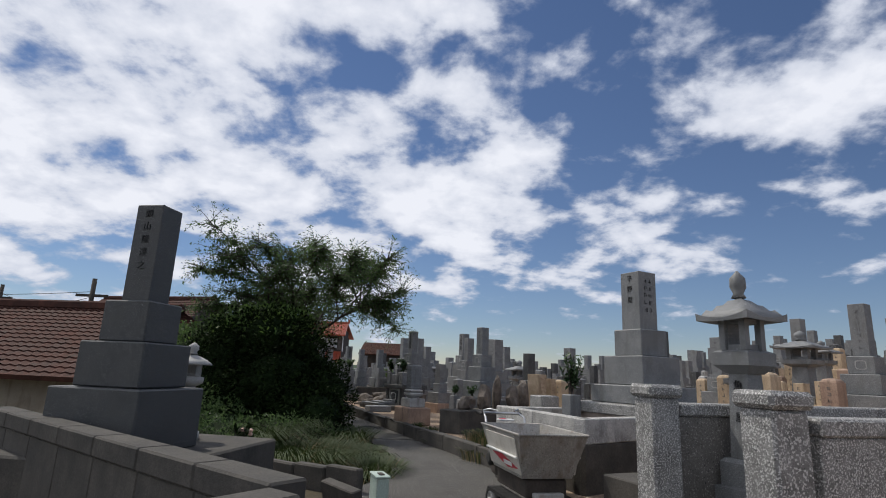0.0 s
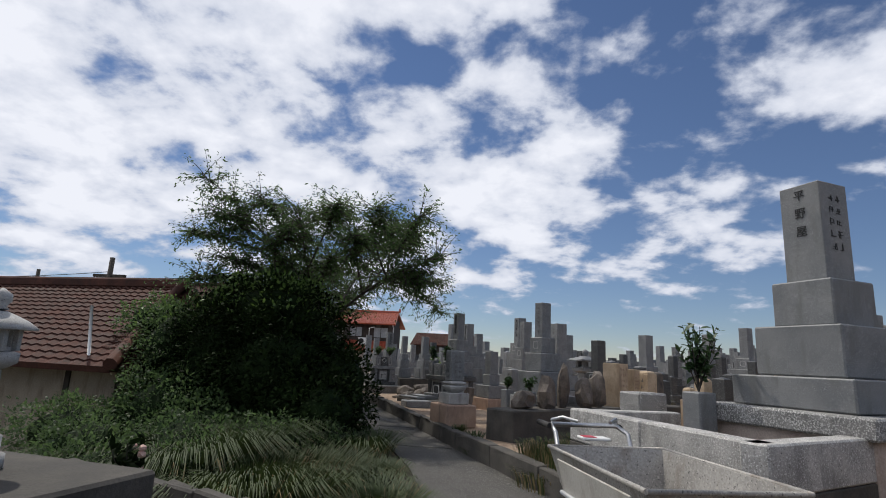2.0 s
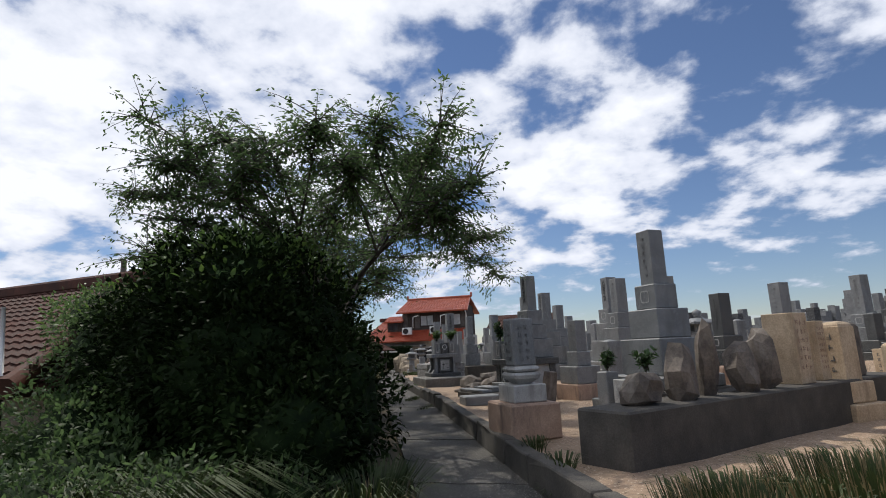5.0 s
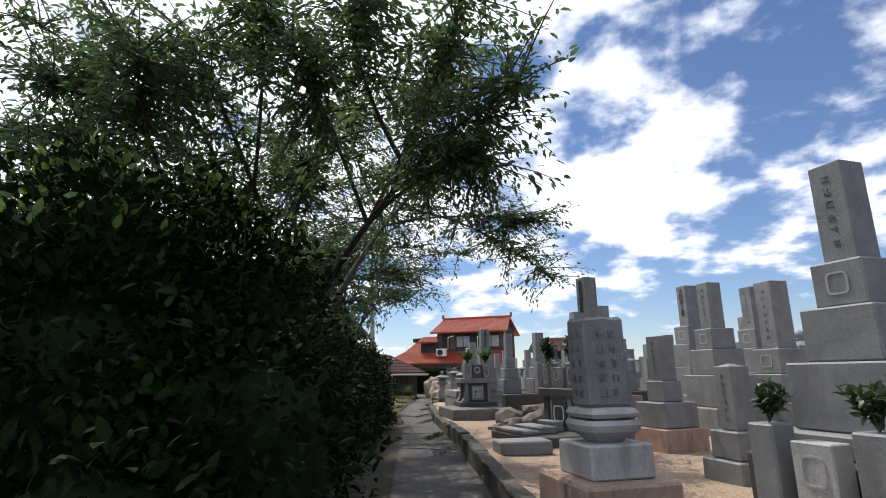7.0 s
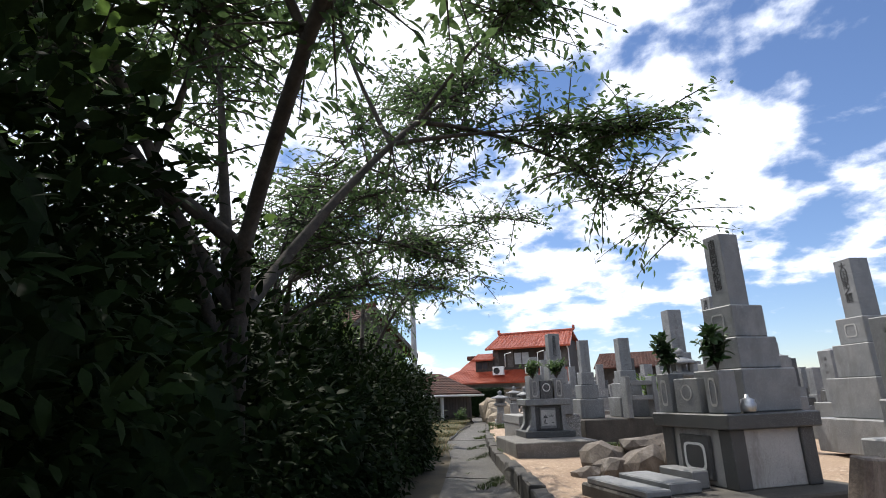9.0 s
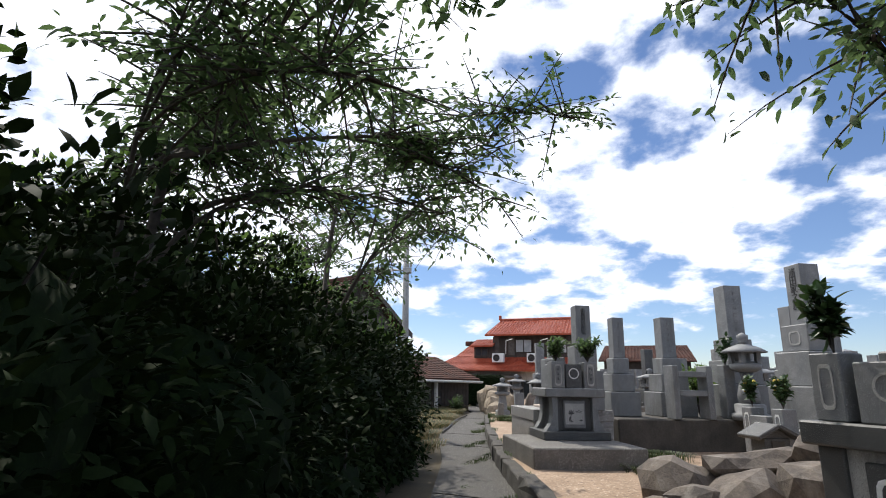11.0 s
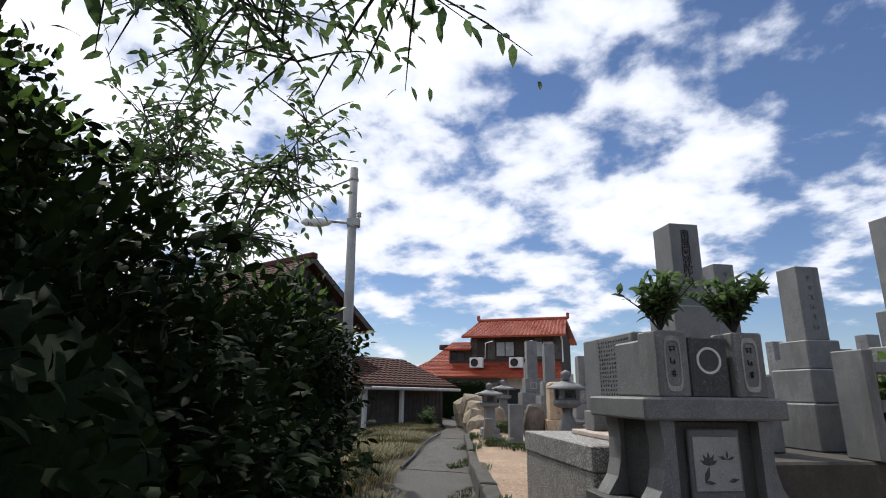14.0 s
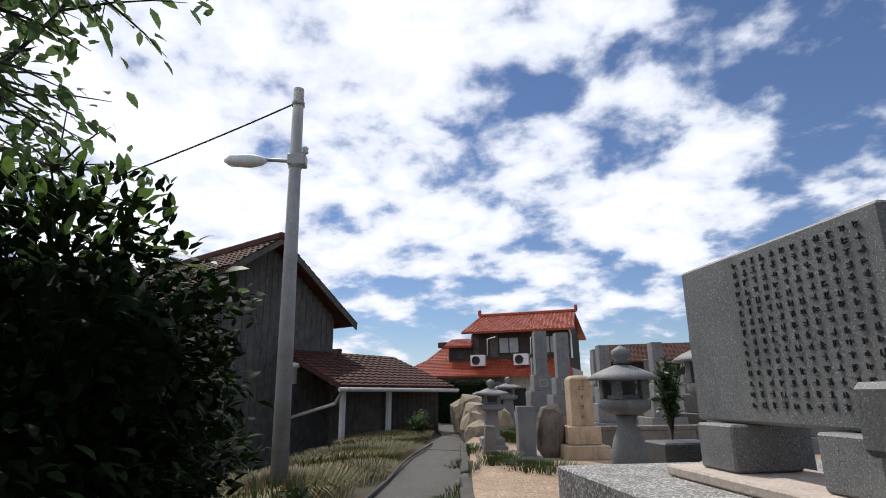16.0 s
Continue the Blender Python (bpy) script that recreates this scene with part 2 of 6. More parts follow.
BLACKHOSE = material("black_hose", (0.02, 0.02, 0.02), (0.035, 0.035, 0.035), 9, 0.6, 0.0)
HILL = material("far_wooded_hill", (0.03, 0.05, 0.03), (0.07, 0.10, 0.06), 0.05, 0.95, 0.0, 0.6)


# ---- mesh helpers ----
def mesh_of(name, bm, mat):
    me = bpy.data.meshes.new(name)
    bm.to_mesh(me)
    bm.free()
    me.materials.append(mat)
    return me


def part(name, bm, mat, parent=None, label="", at=None):
    ob = new(name, mesh_of(name, bm, mat) if isinstance(bm, bmesh.types.BMesh) else bm)
    if parent is not None:
        ob.parent = parent
    if at is not None:
        ob.matrix_basis = at
    if label:
        ob["label"] = label
    return ob


def thing(name, m, label, category, group="", kind=""):
    e = new(name)
    e.empty_display_size = 0.2
    e.matrix_basis = m
    return tagged(e, label, category, group, kind)


def add_box(bm, x0, x1, y0, y1, z0, z1, bevel=0.008, tx=1.0, ty=1.0):
    """A box with bevelled edges; tx, ty narrow its top."""
    cx, cy = (x0 + x1) / 2, (y0 + y1) / 2
    vs = []
    for z, sx, sy in ((z0, 1, 1), (z1, tx, ty)):
        for x, y in ((x0, y0), (x1, y0), (x1, y1), (x0, y1)):
            vs.append(bm.verts.new((cx + (x - cx) * sx, cy + (y - cy) * sy, z)))
    fs = [bm.faces.new([vs[i] for i in f]) for f in ((3, 2, 1, 0), (4, 5, 6, 7), (0, 1, 5, 4), (1, 2, 6, 5), (2, 3, 7, 6), (3, 0, 4, 7))]
    if bevel:
        es = list({e for f in fs for e in f.edges})
        bmesh.ops.bevel(bm, geom=es, offset=bevel, segments=1, affect="EDGES", clamp_overlap=True)
    return bm


def box(x0, x1, y0, y1, z0, z1, bevel=0.008, tx=1.0, ty=1.0):
    return add_box(bmesh.new(), x0, x1, y0, y1, z0, z1, bevel, tx, ty)


def block(w, d, z0, z1, bevel=0.008, tx=1.0, ty=1.0, cx=0.0, cy=0.0):
    return box(cx - w / 2, cx + w / 2, cy - d / 2, cy + d / 2, z0, z1, bevel, tx, ty)


def rough(bm, amount, scale, seed=0):
    for v in bm.verts:
        p = v.co * scale + Vector((seed * 7.3, seed * 3.1, seed * 5.7))
        v.co += Vector((noise.noise(p), noise.noise(p + Vector((31, 0, 0))), noise.noise(p + Vector((0, 57, 0))))) * amount
    return bm


def add_lathe(bm, profile, seg=20, ox=0.0, oy=0.0, square=0.0):
    rings = []
    for r, z in profile:
        ring = []
        for i in range(seg):
            a = 2 * math.pi * i / seg
            k = 1.0
            if square:
                k = 1 + square * (1 / max(abs(math.cos(a)), abs(math.sin(a))) - 1)
            ring.append(bm.verts.new((ox + r * k * math.cos(a), oy + r * k * math.sin(a), z)))
        rings.append(ring)
    for a, b in zip(rings, rings[1:]):
        for i in range(seg):
            f = bm.faces.new((a[i], a[(i + 1) % seg], b[(i + 1) % seg], b[i]))
            f.smooth = square == 0
    bm.faces.new(list(reversed(rings[0])))
    bm.faces.new(rings[-1])
    return bm


def lathe(profile, seg=20, **k):
    return add_lathe(bmesh.new(), profile, seg, **k)


def add_tube(bm, pts, radii, seg=7):
    pts = [Vector(p) for p in pts]
    rings = []
    for i, p in enumerate(pts):
        d = (pts[min(i + 1, len(pts) - 1)] - pts[max(i - 1, 0)]).normalized()
        a = d.cross(Vector((0.31, 0.17, 0.93))).normalized()
        b = d.cross(a)
        r = radii[i] if isinstance(radii, (list, tuple)) else radii
        rings.append([bm.verts.new(p + (a * math.cos(2 * math.pi * j / seg) + b * math.sin(2 * math.pi * j / seg)) * r) for j in range(seg)])
    for r0, r1 in zip(rings, rings[1:]):
        for j in range(seg):
            bm.faces.new((r0[j], r0[(j + 1) % seg], r1[(j + 1) % seg], r1[j])).smooth = True
    bm.faces.new(rings[0])
    bm.faces.new(list(reversed(rings[-1])))
    return bm


def tube(pts, radii, seg=7):
    return add_tube(bmesh.new(), pts, radii, seg)


def boulder(sx, sy, sz, seed, lump=0.22, sub=2):
    bm = bmesh.new()
    bmesh.ops.create_icosphere(bm, subdivisions=sub, radius=1.0)
    for v in bm.verts:
        p = v.co.copy()
        k = 1 + lump * noise.noise(p * 1.3 + Vector((seed * 3.7, seed, 0))) * 1.6 + 0.06 * noise.noise(p * 4 + Vector((0, seed, 0)))
        q = p * k
        q = Vector([math.copysign(abs(c) ** 0.8, c) for c in q])
        v.co = Vector((q.x * sx, q.y * sy, q.z * sz))
    return bm


def leaves_mesh(name, centres, size, mat, ratio=0.42, droop=0.25, seed=1, dirs=None):
    """Folded leaves at the given places; one mesh."""
    rs = np.random.RandomState(seed)
    c = np.asarray(centres, float)
    n = len(c)
    if dirs is None:
        dirs = rs.normal(size=(n, 3))
        dirs[:, 2] = dirs[:, 2] * 0.55 - droop
    d = dirs / np.linalg.norm(dirs, axis=1)[:, None]
    ref = rs.normal(size=(n, 3)) * 0.45 + np.array((0, 0, 1.0))
    s = np.cross(d, ref)
    s /= np.linalg.norm(s, axis=1)[:, None] + 1e-9
    nn = np.cross(s, d)
    ln = (size * (0.65 + 0.7 * rs.rand(n)))[:, None]
    w = ln * ratio * 0.5
    a1, a2 = c + d * ln * 0.30 + nn * w * 0.25, c + d * ln * 0.68 + nn * w * 0.1
    v = np.stack([c, a1 + s * w, a2 + s * w * 0.82, c + d * ln - nn * ln * 0.10, a2 - s * w * 0.82, a1 - s * w], 1).reshape(-1, 3)
    i = np.arange(n)[:, None] * 6
    tris = np.concatenate([i + q for q in ([0, 1, 5], [1, 2, 5], [5, 2, 4], [4, 2, 3])], 1).reshape(-1)
    me = bpy.data.meshes.new(name)
    me.vertices.add(len(v))
    me.vertices.foreach_set("co", v.ravel())
    me.loops.add(len(tris))
    me.loops.foreach_set("vertex_index", tris)
    me.polygons.add(len(tris) // 3)
    me.polygons.foreach_set("loop_start", np.arange(0, len(tris), 3))
    me.update(calc_edges=True)
    me.materials.append(mat)
    return me


def blades_mesh(name, roots, height, mat, seed=1, lean=0.5, width=0.008):
    """Curved grass blades of three segments."""
    rs = np.random.RandomState(seed)
    r = np.asarray(roots, float)
    n = len(r)
    h = (np.asarray(height) * (0.5 + 0.7 * rs.rand(n)))[:, None]
    a = rs.rand(n) * 2 * np.pi
    d = np.stack([np.cos(a), np.sin(a), np.zeros(n)], 1)
    s = np.stack([-np.sin(a), np.cos(a), np.zeros(n)], 1) * width
    k = (lean * (0.2 + rs.rand(n)))[:, None]
    z = np.array((0, 0, 1.0))
    p1, p2, p3 = r + z * h * 0.5 + d * h * k * 0.15, r + z * h * 0.85 + d * h * k * 0.5, r + z * h * (1 - 0.35 * k) + d * h * k * 1.0
    v = np.stack([r - s, r + s, p1 - s, p1 + s, p2 - s * 0.7, p2 + s * 0.7, p3], 1).reshape(-1, 3)
    i = np.arange(n)[:, None] * 7
    t = np.concatenate([i + q for q in ([0, 1, 3], [0, 3, 2], [2, 3, 5], [2, 5, 4], [4, 5, 6])], 1).reshape(-1)
    me = bpy.data.meshes.new(name)
    me.vertices.add(len(v))
    me.vertices.foreach_set("co", v.ravel())
    me.loops.add(len(t))
    me.loops.foreach_set("vertex_index", t)
    me.polygons.add(len(t) // 3)
    me.polygons.foreach_set("loop_start", np.arange(0, len(t), 3))
    me.update(calc_edges=True)
    me.materials.append(mat)
    return me


def text_mesh(s, size, mat, depth=0.004, line=0.86):
    """Upright column of characters, facing -y, centred, its top at z = 0."""
    cu = bpy.data.curves.new("inscription", "FONT")
    cu.body, cu.size, cu.extrude, cu.space_line = "\n".join(s), size, depth, line
    cu.align_x = "CENTER"
    cu.resolution_u = 3
    ob = bpy.data.objects.new("inscription", cu)
    scene.collection.objects.link(ob)
    me = bpy.data.meshes.new_from_object(ob.evaluated_get(bpy.context.evaluated_depsgraph_get()))
    scene.collection.objects.unlink(ob)
    bpy.data.objects.remove(ob)
    bpy.data.curves.remove(cu)
    me.transform(pose(0, 0, -size * 0.8, 90, 0, 0))
    me.materials.clear()
    me.materials.append(mat)
    return me


FACES = {"left": -90, "front": 0, "right": 90}

# ---- ground, path, terrace ----
YAW = 30.0
RIGHT = [(1.25, -4.0), (1.25, 3.0), (1.2, 8.2), (0.3, 10.5), (-0.14, 11.4), (-1.72, 15.3), (-3.4, 19.4), (-5.3, 23.5), (-7.0, 27.8), (-8.0, 30.6), (-8.9, 33.0), (-9.6, 36.0), (-11.5, 40.0), (-14.5, 46.0)]
LEFT = [(-2.2, -4.0), (-2.2, 4.0), (-1.0, 7.0), (-0.55, 9.0), (-0.95, 10.5), (-1.5, 12.0), (-3.0, 15.6), (-4.6, 19.6), (-6.15, 23.5), (-7.9, 27.2), (-9.1, 30.8), (-10.0, 33.6), (-10.9, 37.0), (-12.8, 41.0), (-15.8, 47.0)]


def along(line, y):
    for (x0, y0), (x1, y1) in zip(line, line[1:]):
        if y <= y1:
            return x0 + (x1 - x0) * (y - y0) / (y1 - y0)
    return line[-1][0]


def fall(x, y):
    """Height of the ground: level near the path, dropping away on the house side."""
    d = along(LEFT, y) - x
    h = -0.24 + 0.05 * noise.noise(Vector((x * 0.6, y * 0.6, 0)))
    if d > 1.2:
        k = min(1.0, (d - 1.2) / 6)
        h -= 1.1 * k * k * (3 - 2 * k)
    return h


def make_ground():
    bm = bmesh.new()
    xs = [-900, -300, -100, -50, -35] + [-28 + 0.8 * i for i in range(36)] + [2, 8, 30, 100, 300, 900]
    ys = [-900, -300, -100, -30, -10] + [-5 + 0.8 * i for i in range(72)] + [56, 64, 80, 120, 300, 1500]
    g = [[bm.verts.new((x, y, fall(x, y))) for x in xs] for y in ys]
    for r0, r1 in zip(g, g[1:]):
        for i in range(len(xs) - 1):
            bm.faces.new((r0[i], r0[i + 1], r1[i + 1], r1[i])).smooth = True
    return part("ground", bm, EARTH)


tagged(make_ground(), "dry grassy brown earth falling away beside the path", "ground", kind="structure")


def strip(a, b, y0, y1, step, z, thick):
    """A ribbon between two lines, with its sides."""
    bm = bmesh.new()
    rows = []
    y = y0
    while y <= y1 + 1e-6:
        xa, xb = a(y), b(y)
        n = 5
        rows.append([bm.verts.new((xa + (xb - xa) * i / n, y, z + 0.012 * noise.noise(Vector((xa + i, y * 1.3, 2))))) for i in range(n + 1)])
        y += step
    for r0, r1 in zip(rows, rows[1:]):
        for i in range(5):
            bm.faces.new((r0[i], r0[i + 1], r1[i + 1], r1[i]))
    ext = bmesh.ops.extrude_face_region(bm, geom=bm.faces[:])
    for v in ext["geom"]:
        if isinstance(v, bmesh.types.BMVert):
            v.co.z -= thick
    bmesh.ops.recalc_face_normals(bm, faces=bm.faces[:])
    return bm


path = thing("path", pose(0, 0, 0), "worn grey concrete footpath with cracks and dusty edges", "path", kind="structure")
slabs = [(-4, 2.2), (2.2, 6.4), (6.4, 9.6), (9.6, 12.2), (12.2, 14.6), (14.6, 16.8), (16.8, 19.0), (19.0, 21.2), (21.2, 23.4), (23.4, 25.6), (25.6, 27.8), (27.8, 30.4), (30.4, 33.4), (33.4, 37.0), (37.0, 46.0)]
for i, (y0, y1) in enumerate(slabs):
    part("paving_slab", strip(lambda y: along(LEFT, y), lambda y: along(RIGHT, y) + 0.02, y0 + 0.008, y1 - 0.008, (y1 - y0 - 0.016) / 8, -0.2 + 0.006 * (i % 3), 0.12), PATHMAT, path)


def rise(x, y):
    """Height of the burial ground, which climbs gently away from the path."""
    s = max(0.0, x - 0.2 * max(y, 0) - 3.0) * 0.24
    return 3.6 * (1 - math.exp(-s / 3.6))


def make_terrace():
    """The raised burial ground on one side of the path."""
    bm = bmesh.new()
    cols = [0.14, 0.5, 1, 1.6, 2.3, 3.1, 4, 5, 6.2, 7.6, 9.2, 11, 14, 20, 40, 90, 260]
    ys = [-6 + 0.5 * i for i in range(105)] + [48, 55, 70, 110, 300]
    g = []
    for y in ys:
        x0 = along(RIGHT, y)
        g.append([bm.verts.new((x0 + c, y, (0.0 if c < 0.2 else 0.05 * noise.noise(Vector((x0 + c, y * 0.9, 4))) - 0.01 + rise(x0 + c, y)))) for c in cols])
    for r0, r1 in zip(g, g[1:]):
        for i in range(len(cols) - 1):
            bm.faces.new((r0[i], r0[i + 1], r1[i + 1], r1[i])).smooth = True
    return part("ground_terrace", bm, SAND)


tagged(make_terrace(), "raised burial ground of pinkish sandy soil", "ground", kind="structure")

# kerb wall along the path, stone by stone
kerb = thing("kerb", pose(0, 0, 0), "low stained concrete kerb wall along the footpath", "kerb", kind="structure")
rk = random.Random(5)
y = 8.3
while y < 45:
    ln = rk.uniform(0.8, 1.5)
    y1 = min(y + ln, 45)
    x0, x1 = along(RIGHT, y), along(RIGHT, y1)
    length = math.hypot(x1 - x0, y1 - y)
    top = 0.06 if y < 21 else (0.02 if y < 26 else -0.05)
    bm = bmesh.new()
    add_box(bm, 0, 0.17, 0.006, length - 0.006, -0.3, top + rk.uniform(-0.015, 0.02), 0.012)
    bmesh.ops.subdivide_edges(bm, edges=[e for e in bm.edges if e.calc_length() > 0.3], cuts=4)
    rough(bm, 0.016 if y < 13 else 0.035, 5, y)
    part("kerb_stone", bm, OLDWALL, kerb, at=pose(x0, y, 0, 0, 0, math.degrees(math.atan2(-(x1 - x0), y1 - y))))
    y = y1


# ---- stone work ----
def stone_block(parent, name, mat, w, d, z0, z1, cx=0.0, cy=0.0, bevel=0.008, tx=1.0, ty=1.0, label=""):
    return part(name, block(w, d, z0, z1, bevel, tx, ty, cx, cy), mat, parent, label)


def inscription(parent, text, size, z, face, off, mat=INK, cx=0.0, cy=0.0, side=0.0, line=0.86):
    """Text on the face at the distance off from (cx, cy), its top at z, moved sideways."""
    m = pose(cx, cy, 0, 0, 0, FACES[face]) @ pose(side, -off, z)
    return tagged(part("inscription", text_mesh(text, size, mat, line=line), mat, parent, "", m), kind="stuff")


def strokes(parent, width, height, z, face, off, seed, mat=CARVE, cx=0.0, cy=0.0, side=0.0, cols=1):
    """Unreadable writing: short bars in columns."""
    bm = bmesh.new()
    rs = random.Random(seed)
    for c in range(cols):
        x0 = (c - (cols - 1) / 2) * width / cols
        n = max(3, int(height / (width / cols) / 1.05))
        for i in range(n):
            zc = -height * (i + 0.5) / n
            q = height / n * 0.36
            for s in range(4):
                if s % 2:
                    x = x0 + rs.uniform(-0.3, 0.3) * width / cols
                    add_box(bm, x - q * 0.07, x + q * 0.07, -0.003, 0.002, zc - q * rs.uniform(0.4, 0.9), zc + q * rs.uniform(0.4, 0.9), 0)
                else:
                    zz = zc + rs.uniform(-0.75, 0.75) * q
                    wdt = width / cols * rs.uniform(0.22, 0.38)
                    add_box(bm, x0 - wdt, x0 + wdt, -0.003, 0.002, zz - q * 0.07, zz + q * 0.07, 0)
    return tagged(part("inscription", bm, mat, parent, "", pose(cx, cy, 0, 0, 0, FACES[face]) @ pose(side, -off, z)), kind="stuff")


def emblem(parent, w, h, z, face, off, mat=WHITEINK, cx=0.0, cy=0.0, side=0.0):
    """A carved scalloped outline."""
    bm = bmesh.new()
    n = 32
    for i in range(n):
        a0, a1 = 2 * math.pi * i / n, 2 * math.pi * (i + 1) / n
        quad = []
        for a, k in ((a0, 1), (a1, 1), (a1, 0.82), (a0, 0.82)):
            kk = k if abs(w - h) < 1e-6 and w < 0.2 else k * (abs(math.cos(a)) ** 5 + abs(math.sin(a)) ** 5) ** -0.2
            quad.append(bm.verts.new((w / 2 * kk * math.cos(a), -0.004, h / 2 * kk * math.sin(a))))
        bm.faces.new(quad)
    ext = bmesh.ops.extrude_face_region(bm, geom=bm.faces[:])
    for v in ext["geom"]:
        if isinstance(v, bmesh.types.BMVert):
            v.co.y += 0.006
    bmesh.ops.recalc_face_normals(bm, faces=bm.faces[:])
    return part("crest", bm, mat, parent, "", pose(cx, cy, 0, 0, 0, FACES[face]) @ pose(side, -off, z))


def pillar_top(w, d, z0, z1, style, cx=0.0, cy=0.0):
    """The upright stone: flat, low pyramid or rounded head."""
    bm = block(w, d, z0, z1, 0.006, 1, 1, cx, cy)
    if style == "pyramid":
        top = max(v.co.z for v in bm.verts)
        add_box(bm, cx - w / 2 + 0.012, cx + w / 2 - 0.012, cy - d / 2 + 0.012, cy + d / 2 - 0.012, top - 0.004, top + w * 0.12, 0.0, 0.12, 0.12)
    elif style == "round":
        add_lathe(bm, [(w * 0.5, z1 - 0.01), (w * 0.47, z1 + 0.02), (w * 0.36, z1 + 0.045), (w * 0.12, z1 + 0.055)], 16, cx, cy, square=0.7)
    return bm


def grave(m, tiers, sao, label, mat=GRANITE, mats=None, style="flat", text=None, tsize=0.1, face="left", ink=INK, crest=True, seed=0, side_text=None, name="gravestone", group="gravestones", line=0.86):
    """tiers: (width, depth, height) from the ground up; sao: (width, depth, height)."""
    g = thing(name, m, label, "gravestone", group)
    z = 0.0
    for i, (w, d, h) in enumerate(tiers):
        stone_block(g, "plinth_block", (mats[i] if mats else mat), w, d, z, z + h - 0.004, bevel=0.012)
        z += h
    w, d, h = sao
    part("pillar_stone", pillar_top(w, d, z, z + h, style), mat, g)
    off = (w if face in ("left", "right") else d) / 2 + 0.001
    fw = d if face in ("left", "right") else w
    if text:
        inscription(g, text, tsize, z + h - 0.05, face, off, ink, line=line)
    else:
        strokes(g, fw * 0.34, h * 0.8, z + h - h * 0.09, face, off, seed, CARVE)
    if side_text:
        strokes(g, w * 0.5, h * 0.62, z + h * 0.9, "front" if face == "left" else "left", (d if face == "left" else w) / 2 + 0.001, seed + 1, INK, cols=2)
    if crest and len(tiers) > 1:
        tw, td, th = tiers[-1]
        emblem(g, tw * 0.42, th * 0.5, z - th * 0.5, face, (tw if face in ("left", "right") else td) / 2 + 0.001, GRANITE_LIGHT)
    return g


def slab_thing(name, m, w, d, h, mat, label, category, top=1.0, bevel=0.012, kind=""):
    """A single block of stone, its base at the pose."""
    return tagged(part(name, block(w, d, 0, h, bevel, top, top), mat, at=m), label, category, kind=kind)


